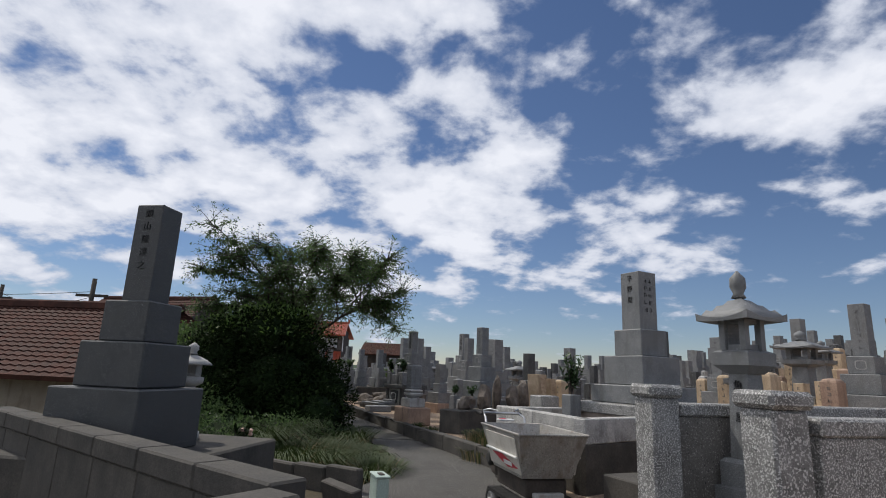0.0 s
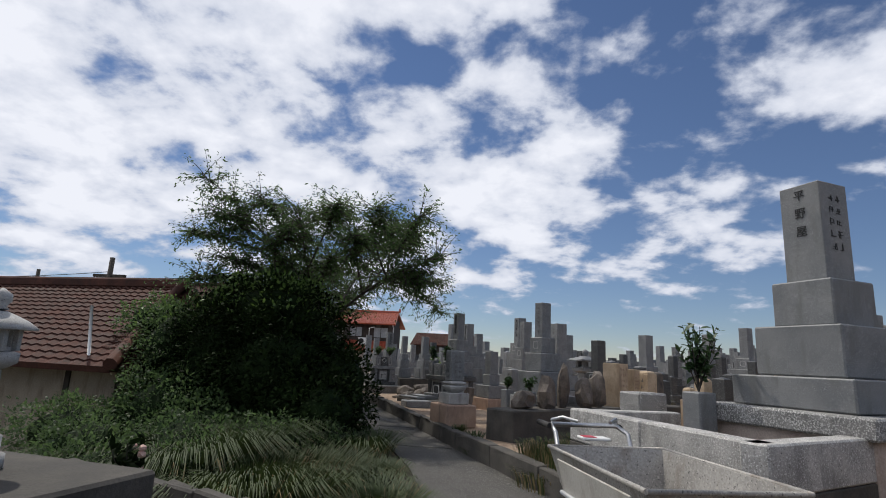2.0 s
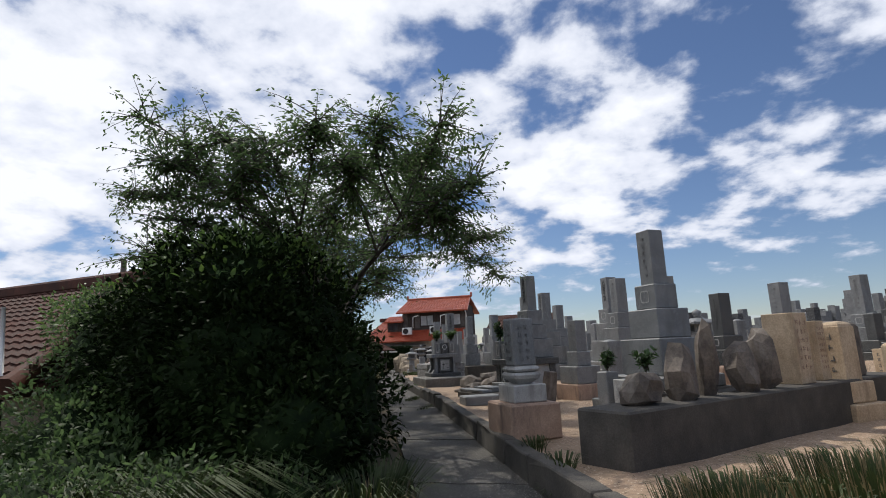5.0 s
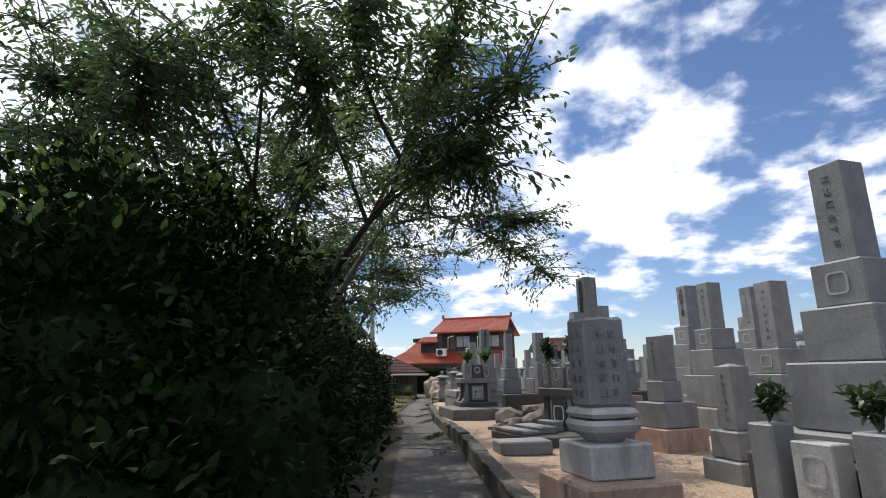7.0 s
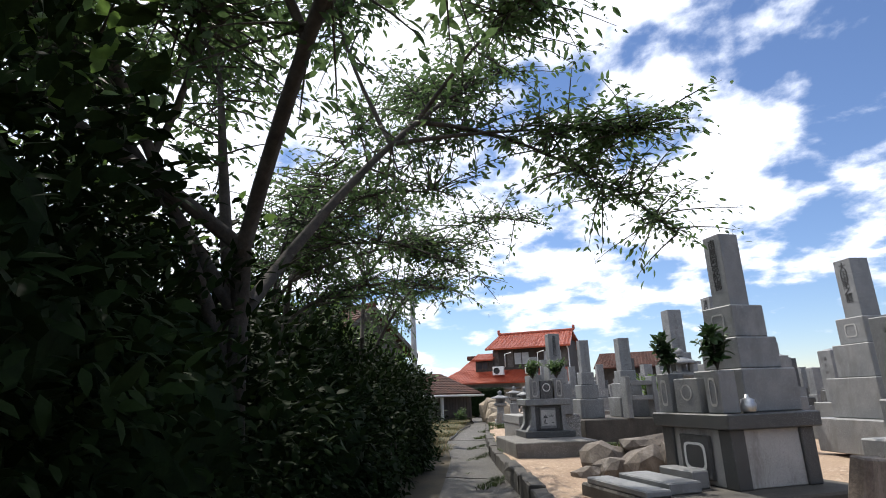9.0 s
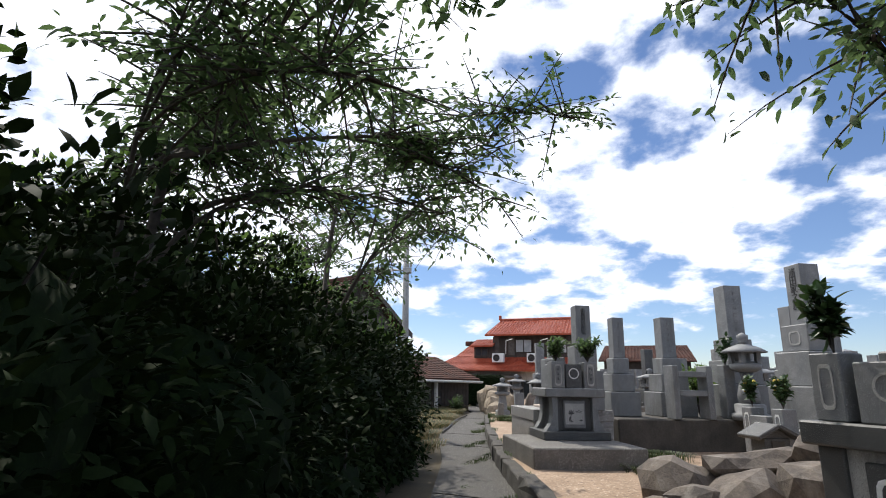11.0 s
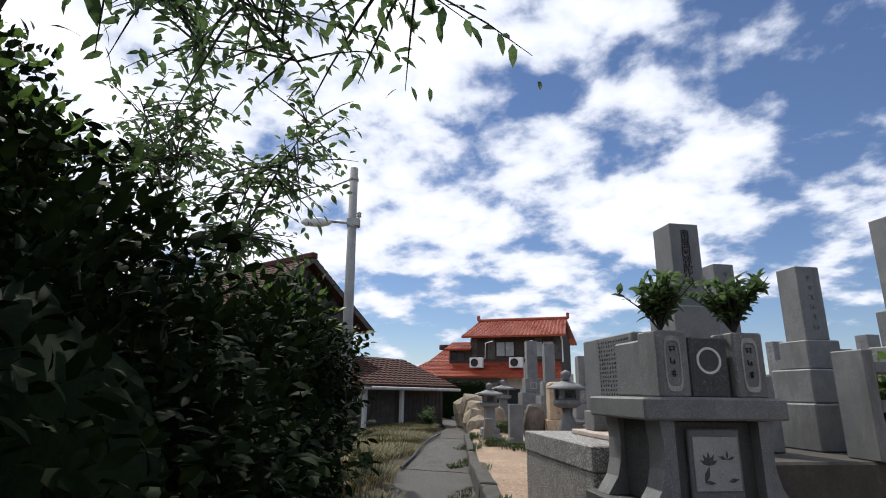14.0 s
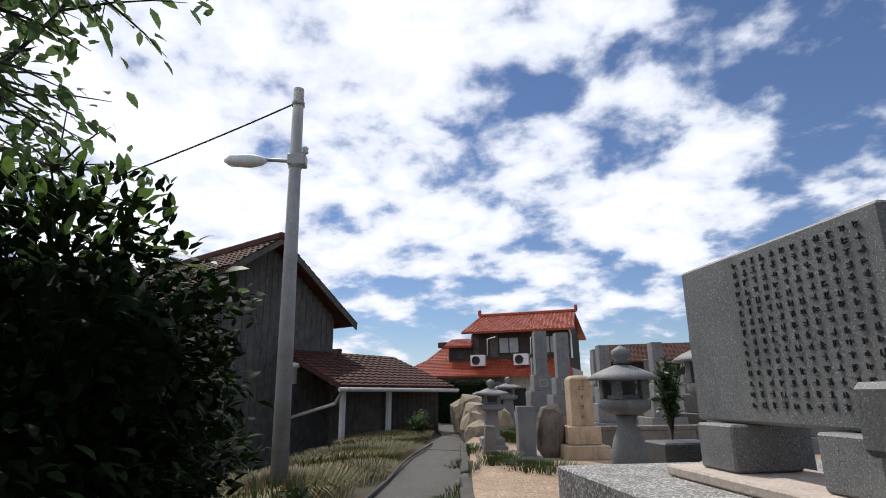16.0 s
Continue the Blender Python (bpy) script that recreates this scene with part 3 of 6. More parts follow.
def lantern(m, s, label, mat=GRANITE, square=True, round_shaft=False, slim=1.0):
    """A stone lantern: base, shaft, shelf, fire box with openings, flared roof, finial. s: its height."""
    g = thing("stone_lantern", m, label, "lantern", "stone lanterns")
    sq = 1.0 if square else 0.0
    seg = 24
    w = s * slim
    part("base", lathe([(0.20 * w, 0), (0.20 * w, 0.07 * s), (0.165 * w, 0.075 * s), (0.165 * w, 0.17 * s), (0.14 * w, 0.185 * s)], seg, square=sq), mat, g)
    if round_shaft:
        part("shaft", lathe([(0.10 * w, 0.185 * s), (0.115 * w, 0.22 * s), (0.12 * w, 0.28 * s), (0.095 * w, 0.38 * s), (0.06 * w, 0.47 * s), (0.07 * w, 0.54 * s)], 24), mat, g)
    else:
        part("shaft", lathe([(0.105 * w, 0.185 * s), (0.085 * w, 0.54 * s)], seg, square=sq), mat, g)
    part("shelf", lathe([(0.10 * w, 0.54 * s), (0.165 * w, 0.575 * s), (0.17 * w, 0.63 * s), (0.13 * w, 0.64 * s)], seg, square=sq), mat, g)
    bm = bmesh.new()
    q = 0.095 * w
    for sx in (-1, 1):
        for sy in (-1, 1):
            add_box(bm, sx * q - 0.028 * w, sx * q + 0.028 * w, sy * q - 0.028 * w, sy * q + 0.028 * w, 0.64 * s, 0.775 * s, 0.003)
    add_box(bm, -q, q, -q, q, 0.64 * s, 0.665 * s, 0)
    add_box(bm, -q, q, -q, q, 0.755 * s, 0.775 * s, 0)
    add_box(bm, -q * 0.93, q * 0.93, q * 0.6, q * 0.9, 0.66 * s, 0.76 * s, 0)
    part("fire_box", bm, mat, g)
    bm = bmesh.new()
    n = 8
    grid = []
    for i in range(n + 1):
        row = []
        for j in range(n + 1):
            x, yy = (i / n - 0.5) * 2, (j / n - 0.5) * 2
            e = max(abs(x), abs(yy))
            r = math.hypot(x, yy)
            hgt = 0.775 + 0.11 * (1 - e) ** 0.75 + (0.028 * max(0, r - 0.95) / 0.45 if square else 0)
            k = 0.245 * w * (1 if square else (1 / max(1, r / max(e, 1e-6)) if e > 0 else 1))
            row.append((x * k, yy * k, hgt * s))
        grid.append(row)
    top = [[bm.verts.new(p) for p in row] for row in grid]
    bot = [[bm.verts.new((p[0] * 0.99, p[1] * 0.99, 0.775 * s + (p[2] - 0.775 * s) * 0.25 - 0.012 * s)) for p in row] for row in grid]
    for i in range(n):
        for j in range(n):
            bm.faces.new((top[i][j], top[i + 1][j], top[i + 1][j + 1], top[i][j + 1])).smooth = True
            bm.faces.new((bot[i][j + 1], bot[i + 1][j + 1], bot[i + 1][j], bot[i][j]))
    for i in range(n):
        for a, b, c, d in ((top[i][0], bot[i][0], bot[i + 1][0], top[i + 1][0]), (top[i + 1][n], bot[i + 1][n], bot[i][n], top[i][n]), (top[0][i + 1], bot[0][i + 1], bot[0][i], top[0][i]), (top[n][i], bot[n][i], bot[n][i + 1], top[n][i + 1])):
            bm.faces.new((a, b, c, d))
    bmesh.ops.recalc_face_normals(bm, faces=bm.faces[:])
    part("roof", bm, mat, g)
    part("finial", lathe([(0.06 * w, 0.875 * s), (0.04 * w, 0.895 * s), (0.065 * w, 0.925 * s), (0.062 * w, 0.965 * s), (0.03 * w, 0.985 * s), (0.004 * s, 1.0 * s)], 16), mat, g)
    return g


def wall_run(name, x0, y0, x1, y1, z0, ztop, thick, mat, cap_mat, cap_h, label, piece=0.9, over=0.02, group=""):
    """A low plot wall of panels under coping stones, its face on the line."""
    length = math.hypot(x1 - x0, y1 - y0)
    w = thing(name, pose(x0, y0, z0, 0, 0, math.degrees(math.atan2(y1 - y0, x1 - x0))), label, "wall", group)
    n = max(1, round(length / piece))
    for i in range(n):
        a, b = length * i / n + 0.004, length * (i + 1) / n - 0.004
        part("wall_panel", box(a, b, 0, thick, 0, ztop - z0 - cap_h - 0.003, 0.008), mat, w)
        part("coping_stone", box(a, b, -over, thick + over, ztop - z0 - cap_h, ztop - z0, 0.012), cap_mat, w)
    return w


def post(m, w, h, mat, label, cap=0.09):
    g = thing("gate_post", m, label, "post", "plot gate posts")
    stone_block(g, "post_shaft", mat, w, w, 0, h - cap - 0.003, bevel=0.015)
    stone_block(g, "post_cap", mat, w + 0.05, w + 0.05, h - cap, h, bevel=0.022)
    return g


def offering_plant(m, h, spread, n, label, mat=PINE, flowers=None, size=0.07, seed=1, name="offering_branches"):
    """Cut branches with leaves standing in a vase."""
    rs = random.Random(seed)
    g = thing(name, m, label, "plant", "grave offerings")
    bm = bmesh.new()
    pts, dirs = [], []
    for i in range(n):
        a = rs.uniform(0, 2 * math.pi)
        e = rs.uniform(0.1, 1) * spread
        top = Vector((math.cos(a) * e, math.sin(a) * e, h * rs.uniform(0.6, 1)))
        mid = Vector((top.x * 0.35, top.y * 0.35, top.z * 0.5))
        add_tube(bm, [(0, 0, 0), mid, top], [0.006, 0.005, 0.002], 5)
        for k in range(22):
            f = 0.3 + 0.7 * rs.random()
            p = mid.lerp(top, (f - 0.5) * 2) if f > 0.5 else Vector((0, 0, 0)).lerp(mid, f * 2)
            pts.append(p)
            dirs.append((rs.gauss(0, 1), rs.gauss(0, 1), rs.gauss(0.5, 0.6)))
    tagged(part("stalk", bm, BARK, g), kind="stuff")
    part("foliage", leaves_mesh("foliage", pts, size, mat, 0.4, 0, seed, np.array(dirs)), mat, g)
    if flowers:
        for i in range(5):
            a = rs.uniform(0, 6.28)
            bm = bmesh.new()
            bmesh.ops.create_icosphere(bm, subdivisions=1, radius=0.03, matrix=Matrix.Translation((math.cos(a) * spread * 0.5, math.sin(a) * spread * 0.5, h * rs.uniform(0.5, 0.9))))
            part("flower", rough(bm, 0.012, 30, seed + i), flowers, g)
    return g


# ---- first plot: tall grave behind a rough wall ----
grave(pose(-2.86, 5.05, 0.472, 0, 0, -10), [(0.90, 0.90, 0.547), (0.66, 0.66, 0.40), (0.47, 0.47, 0.378)], (0.285, 0.285, 0.94),
      "tall four-tier dark grey granite gravestone with carved dates", GRANITE_DARK, text="頭山隆達之", tsize=0.085, face="front", crest=False, seed=3, line=1.5)
slab_thing("plot_platform", pose(-3.26, 5.45, -1.0, 0, 0, -10), 2.63, 2.0, 1.47, OLDWALL, "dark stained stone platform under a tall gravestone", "platform", bevel=0.02)
wall_run("plot_wall", -4.29, 5.25, -0.71, 2.42, -0.5, 0.766, 0.17, OLDWALL, OLDWALL, 0.13, "weathered ribbed concrete plot wall with rough coping", 0.62)
wall_run("plot_wall", -0.71, 2.42, -2.0, 0.58, -0.5, 0.75, 0.17, OLDWALL, OLDWALL, 0.13, "weathered ribbed concrete plot wall turning a corner", 0.62)
lantern(pose(-2.70, 5.86, 0.472, 0, 0, 20), 1.0, "pale round-roofed stone lantern standing on the platform", GRANITE_LIGHT, square=False, slim=0.85)
offering_plant(pose(-2.35, 6.75, 0.1), 0.45, 0.16, 8, "wilting pink flowers and leaves in a grave vase", LEAF_DARK, PETAL, 0.09, 4)
slab_thing("flower_vase", pose(-2.35, 6.75, -0.3), 0.16, 0.16, 0.42, GRANITE_DARK, "dark stone flower vase standing on the ground", "vase")

# ---- gated plot with the square lantern ----
post(pose(1.72, 2.78, -0.24, 0, 0, 14), 0.225, 1.49, SALT, "square speckled granite gate post with a cap stone")
post(pose(1.58, 3.95, -0.24, 0, 0, 14), 0.225, 1.49, SALT, "square speckled granite gate post with a cap stone")
wall_run("plot_wall", 1.92, 2.74, 4.9, 3.7, -0.24, 1.12, 0.16, SALT, SALT, 0.09, "speckled granite plot wall with smooth coping", 1.3)
wall_run("plot_wall", 1.74, 3.98, 4.9, 5.2, -0.24, 1.12, 0.16, CONCRETE, SALT, 0.09, "pale stone plot wall with speckled coping", 1.3)
wall_run("plot_wall", 2.9, 5.5, 7.2, 7.4, -0.24, 1.06, 0.16, OLDWALL, SALT, 0.1, "shaded plot wall with speckled coping", 1.4)
slab_thing("plot_floor", pose(2.9, 3.72, -0.24, 0, 0, 19), 2.5, 0.95, 0.68, OLDWALL, "dark stone floor inside a gated plot", "floor slab", kind="structure")
for i, (q, h) in enumerate(((0.10, 0.22), (0.42, 0.45))):
    slab_thing("stone_step", pose(1.28 + q, 3.0 + q * 0.3, -0.24, 0, 0, 14), 0.34, 1.15, h, OLDWALL, "dark worn stone step between gate posts", "step")
lantern(pose(2.26, 3.98, 0.44, 0, 0, 24), 1.69, "square granite lantern with flared roof and ball finial", GRANITE, True, slim=0.53)
ln = inscription(bpy.data.objects["stone_lantern.001"], "魚田屋", 0.075, 0.51 * 1.69, "left", 0.086, INK, line=1.5)

# ---- white kerbed plot with the tall grave ----
B = pose(2.92, 7.87, 0, 0, 0, 27)
grave(B @ pose(0, 0, 0.955), [(1.02, 1.02, 0.25), (0.74, 0.74, 0.41), (0.52, 0.52, 0.38)], (0.35, 0.35, 0.85),
      "tall grey granite gravestone on three plinth blocks", GRANITE, text="平野屋", tsize=0.10, line=1.6, face="left", crest=False, seed=11, side_text=True)
slab_thing("grave_slab", B @ pose(0.1, 0, 0.80), 1.55, 1.45, 0.15, SALT, "dark speckled slab under a tall gravestone", "slab", bevel=0.015)
slab_thing("burial_chamber", B @ pose(0.12, 0, -0.02), 1.42, 1.30, 0.82, PINKWALL, "pinkish stone base wall of a raised grave", "base")
slab_thing("flower_vase", B @ pose(-0.78, 0.62, -0.02), 0.2, 0.2, 1.05, GRANITE, "tall grey granite flower vase with leafy branches", "vase")
offering_plant(B @ pose(-0.78, 0.62, 1.03), 0.6, 0.2, 13, "tall leafy green branches in a granite grave vase", PINE, None, 0.085, 7)
wall_run("plot_kerb", 1.66, 6.25, 4.9, 8.75, -0.24, 0.82, 0.17, OLDWALL, WHITEWALL, 0.28, "lime-streaked white granite kerb of a raised plot", 1.6, 0.0)
w = wall_run("plot_kerb", 0.86, 8.28, 1.62, 6.30, -0.24, 0.82, 0.17, OLDWALL, WHITEWALL, 0.28, "lime-streaked white granite kerb beside the path", 1.1, 0.0)
wall_run("plot_kerb", 1.04, 8.38, 2.0, 8.72, -0.02, 0.80, 0.15, WHITEWALL, WHITEWALL, 0.3, "short return of a white granite kerb", 0.9, 0.0)
for x, y in ((1.78, 9.3), (3.9, 10.6)):
    slab_thing("plot_post", pose(x, y, -0.02, 0, 0, 24), 0.36, 0.36, 0.98, SALT, "short square speckled granite corner post", "post", bevel=0.02)
slab_thing("plot_infill", pose(2.55, 7.75, -0.24, 0, 0, 23), 2.4, 1.2, 0.40, OLDWALL, "bare soil and stone fill inside a kerbed plot", "floor slab", kind="structure")
slab_thing("stone_trough", pose(2.05, 5.35, -0.24, 0, 0, 23), 0.75, 0.5, 0.62, OLDWALL, "dark empty stone trough beside a plot wall", "trough")


# ---- tracked dump cart ----
def dump_cart(m):
    c = thing("dump_cart", m, "cream tracked mini dump cart with a scuffed steel hopper", "cart")
    bm = bmesh.new()
    # hopper: tapered, open at the top, walls with thickness
    tw, tl, bw, bl, z0, z1, t = 0.40, 0.62, 0.29, 0.44, 0.50, 0.96, 0.02

    def ring(w, l, z):
        return [bm.verts.new((x, y, z)) for x, y in ((-w, -l), (w, -l), (w, l), (-w, l))]

    o0, o1, i1, i0 = ring(bw, bl, z0), ring(tw, tl, z1), ring(tw - t, tl - t, z1), ring(bw - t, bl - t, z0 + 0.03)
    for a, b in ((o0, o1), (o1, i1), (i1, i0)):
        for k in range(4):
            bm.faces.new((a[k], a[(k + 1) % 4], b[(k + 1) % 4], b[k]))
    bm.faces.new(list(reversed(o0)))
    bm.faces.new(i0)
    bmesh.ops.recalc_face_normals(bm, faces=bm.faces[:])
    hop = part("hopper", bm, GREYBED, c, "scuffed steel hopper")
    rim = bmesh.new()
    for a, b in (((-tw, -tl), (tw, -tl)), ((tw, -tl), (tw, tl)), ((tw, tl), (-tw, tl)), ((-tw, tl), (-tw, -tl))):
        add_tube(rim, [(*a, z1), (*b, z1)], 0.014, 6)
    part("rim", rim, GREYBED, hop)
    for sx in (-1, 1):
        # side panels lie on the sloping hopper wall
        ang = math.degrees(math.atan2(tw - bw, z1 - z0))
        pn = part("side_panel", box(-0.006, 0.006, -0.47, 0.47, 0.04, 0.42, 0.004), CREAM, hop, "cream side panel with a red flash", pose(sx * (bw + 0.008), 0, z0, 0, sx * ang, 0))
        dec = bmesh.new()
        vs = [dec.verts.new(p) for p in ((sx * 0.009, -0.44, 0.10), (sx * 0.009, -0.1, 0.07), (sx * 0.009, 0.34, 0.19), (sx * 0.009, 0.0, 0.20))]
        dec.faces.new(vs)
        d0 = part("red_flash", dec, REDPAINT, pn)
        bar = part("side_rail", tube([(sx * 0.02, -0.47, 0.225), (sx * 0.02, 0.47, 0.225)], 0.014, 6), WHITEPAINT, pn)
        part("maker_mark", box(-0.002, 0.002, -0.26, -0.02, 0.10, 0.145, 0), WHITEPAINT, pn, at=pose(sx * 0.013, 0, 0))
    ch = part("chassis", box(-0.24, 0.24, -0.42, 0.46, 0.30, 0.49, 0.02), DARKWOOD, c, "black steel chassis")
    part("bumper", box(-0.17, 0.17, -0.50, -0.42, 0.30, 0.36, 0.01), STEEL, c)
    for sx in (-1, 1):
        tr = bmesh.new()
        prof = []
        for k in range(10):
            a = math.pi / 2 + math.pi * k / 9
            prof.append((-0.36 + 0.13 * math.cos(a), 0.13 + 0.13 * math.sin(a)))
        for k in range(10):
            a = -math.pi / 2 + math.pi * k / 9
            prof.append((0.36 + 0.11 * math.cos(a), 0.14 + 0.11 * math.sin(a)))
        inner = [(yy * 0.93, 0.13 + (z - 0.13) * 0.82) for yy, z in prof]
        xa, xb = sx * 0.20, sx * 0.38
        rings = [[tr.verts.new((x, yy, z)) for yy, z in pr] for x, pr in ((xa, prof), (xb, prof), (xb, inner), (xa, inner))]
        rings.append(rings[0])
        for r0, r1 in zip(rings, rings[1:]):
            for k in range(len(prof)):
                tr.faces.new((r0[k], r0[(k + 1) % len(prof)], r1[(k + 1) % len(prof)], r1[k]))
        bmesh.ops.recalc_face_normals(tr, faces=tr.faces[:])
        for k in range(22):
            f = -0.40 + 0.8 * k / 21
            add_box(tr, min(xa, xb), max(xa, xb), f - 0.012, f + 0.012, -0.005, 0.012, 0)
            add_box(tr, min(xa, xb), max(xa, xb), f - 0.012, f + 0.012, 0.245, 0.268, 0)
        t_ = part("rubber_track", tr, RUBBER, c, "black ribbed rubber track")
        for yy in (-0.36, -0.12, 0.12, 0.36):
            r = 0.10 if abs(yy) > 0.3 else 0.065
            wl = bmesh.new()
            add_lathe(wl, [(r, -0.05), (r, 0.03), (r * 0.6, 0.035), (r * 0.55, 0.01), (r * 0.25, 0.01), (r * 0.22, 0.045), (0.005, 0.05)], 16)
            part("track_wheel", wl, STEEL, t_, at=pose(sx * 0.335, yy, 0.13 if abs(yy) > 0.3 else 0.085, 0, 90 * sx, 0))
    hb = part("handlebar", tube([(-0.27, 0.72, 0.72), (-0.27, 0.86, 1.02), (-0.25, 1.0, 1.06), (0.25, 1.0, 1.06), (0.27, 0.86, 1.02), (0.27, 0.72, 0.72)], 0.017, 8), CHROME, c, "bare aluminium handlebar")
    for sx in (-1, 1):
        part("grip", tube([(sx * 0.27, 0.98, 1.05), (sx * 0.30, 1.14, 1.06)], 0.021, 8), RUBBER, hb)
        part("lever", tube([(sx * 0.25, 1.0, 1.09), (sx * 0.2, 0.9, 1.12), (sx * 0.12, 0.82, 1.10)], 0.012, 6), CHROME, hb)
    en = part("engine", box(-0.2, 0.2, 0.46, 0.82, 0.34, 0.70, 0.03), DARKWOOD, c, "black engine block")
    part("air_filter", lathe([(0.08, -0.05), (0.09, -0.02), (0.09, 0.05), (0.05, 0.07)], 16), RUBBER, en, at=pose(-0.24, 0.62, 0.55, 0, -90, 0))
    part("control_plate", box(-0.1, 0.1, 0.76, 0.9, 0.98, 1.0, 0.006), WHITEPAINT, c)
    part("warning_label", box(-0.08, 0.0, 0.78, 0.88, 1.001, 1.004, 0), REDPAINT, c)
    return c


dump_cart(pose(1.02, 6.07, -0.2, 0, 0, 14) @ Matrix.Scale(0.94, 4))

# ---- bits by the grass bed ----
kb = thing("bed_kerb", pose(0, 0, 0), "low broken stone edging of a weedy bed", "kerb", kind="structure")
for i in range(8):
    a, b = Vector((-4.6, 9.0, -0.5)).lerp(Vector((-0.9, 6.85, -0.3)), i / 8), Vector((-4.6, 9.0, -0.5)).lerp(Vector((-0.9, 6.85, -0.3)), (i + 1) / 8)
    bm = box(0.01, (b - a).length - 0.01, -0.07, 0.07, -0.1, 0.32, 0.02)
    part("edging_stone", rough(bm, 0.02, 6, i), OLDWALL, kb, at=pose(a.x, a.y, a.z + 0.08, 0, 0, math.degrees(math.atan2(b.y - a.y, b.x - a.x))))
mb = thing("utility_box", pose(-0.62, 6.25, -0.24, 0, 0, 20), "mint-green metal box with a worn lid, standing by the kerb", "box")
part("body", box(-0.07, 0.07, -0.16, 0.16, 0, 0.36, 0.012), MINT, mb)
part("lid", box(-0.08, 0.08, -0.17, 0.17, 0.362, 0.385, 0.006), MINT, mb)
part("latch", box(-0.03, 0.03, -0.10, 0.02, 0.386, 0.396, 0.003), DARKWOOD, mb)
slab_thing("stone_slab", pose(-0.95, 6.0, -0.24, 0, -12, 38), 0.12, 0.7, 0.32, OLDWALL, "dark stone slab leaning beside a utility box", "slab")

# ---- long plot with standing rocks ----
Pm = pose(0.45, 11.8, 0, 0, 0, 46)
Row = pose(1.085, 14.2, 0, 0, 0, 36)
slab_thing("grave_foundation", Row @ pose(0, 0, -0.05), 1.15, 1.15, 0.55, OLDWALL, "low dark stone footing under a tall gravestone", "footing", bevel=0.02)
slab_thing("plot_platform", Pm @ pose(2.85, 0.30, -0.05), 5.7, 0.60, 0.53, OLDWALL, "long low stone platform streaked with dark stains", "platform", bevel=0.02)
Dm = Row @ pose(0, 0, 0.502)
grave(Dm, [(0.95, 0.95, 0.15), (0.70, 0.70, 0.44), (0.51, 0.51, 0.36), (0.36, 0.36, 0.31)], (0.23, 0.23, 0.70),
      "tall four-tier grey granite gravestone with a carved crest", GRANITE, face="left", seed=21, tsize=0.08)
for k, (u, v) in enumerate(((-0.68, 0.24), (-0.68, -0.44))):
    slab_thing("flower_vase", Row @ pose(u, v, -0.03), 0.19, 0.19, 0.742, GRANITE, "square grey granite flower vase", "vase")
    offering_plant(Row @ pose(u, v, 0.715), 0.26, 0.16, 12, "bushy green sprigs in a granite flower vase", PINE, None, 0.07, 31 + k)
ks = thing("incense_stand", Row @ pose(-0.70, -0.10, -0.03), "grey granite incense stand with a carved crest", "incense stand")
stone_block(ks, "body", GRANITE_LIGHT, 0.16, 0.26, 0, 0.66)
emblem(ks, 0.15, 0.18, 0.5, "left", 0.081, GRANITE_LIGHT)
for i, (u, v, sx, sy, sz, ry, mt) in enumerate(((0.56, 0.28, .20, .17, .16, 0, ROCK), (1.16, 0.28, .22, .15, .30, 10, ROCK), (1.62, 0.28, .13, .11, .40, -8, ROCK), (2.22, 0.26, .19, .15, .29, 12, ROCK), (2.66, 0.30, .20, .13, .38, 6, ROCK))):
    tagged(part("standing_rock", boulder(sx, sy, sz, i + 3, 0.34), mt, at=Pm @ pose(u, v, 0.48 + sz * 0.80, 0, ry, 20 * i)), "rough brown natural rock standing on the platform", "rock", "standing rocks")
for u, w, h, mt, lb in ((3.38, 0.36, 0.84, SANDSTONE, "yellow sandstone grave marker with worn writing"), (3.98, 0.24, 0.74, SANDSTONE, "weathered yellow sandstone grave marker"), (4.44, 0.30, 0.68, ROCK, "dark mossy rounded grave marker"), (4.9, 0.28, 0.66, ROCK, "dark mossy rounded grave marker")):
    g = thing("grave_marker", Pm @ pose(u, 0.32, 0.482, 0, 0, 2), lb, "gravestone", "small grave markers")
    part("pillar_stone", pillar_top(w, w, 0, h, "round" if mt is ROCK else "flat"), mt, g)
    if mt is SANDSTONE:
        strokes(g, w * 0.8, h * 0.75, h * 0.92, "front", w / 2 + 0.001, int(u * 10), PINKSTONE, cols=3)

# ---- lotus-base stele ----
F = thing("gravestone", pose(-0.64, 13.72, -0.02, 0, 0, 33), "old rough stone stele on a carved lotus base", "gravestone", "gravestones")
part("foundation", rough(block(0.66, 0.66, 0, 0.42, 0.02), 0.02, 6, 1), PINKSTONE, F)
stone_block(F, "plinth_block", GRANITE_LIGHT, 0.44, 0.44, 0.424, 0.63, bevel=0.012)
part("lotus_block", lathe([(0.10, 0.632), (0.13, 0.66), (0.19, 0.70), (0.205, 0.74), (0.19, 0.77)], 24, square=0.55), GRANITE_LIGHT, F)
part("lotus_cushion", lathe([(0.14, 0.772), (0.185, 0.785), (0.20, 0.81), (0.18, 0.84), (0.13, 0.848)], 24, square=0.55), GRANITE_LIGHT, F)
bm = block(0.31, 0.26, 0.85, 1.43, 0.02, 0.97, 0.94)
bmesh.ops.subdivide_edges(bm, edges=[e for e in bm.edges if e.calc_length() > 0.1], cuts=3)
part("pillar_stone", rough(bm, 0.014, 9, 2), GRANITE, F)
strokes(F, 0.17, 0.47, 1.36, "left", 0.158, 8, CARVE, cols=2)
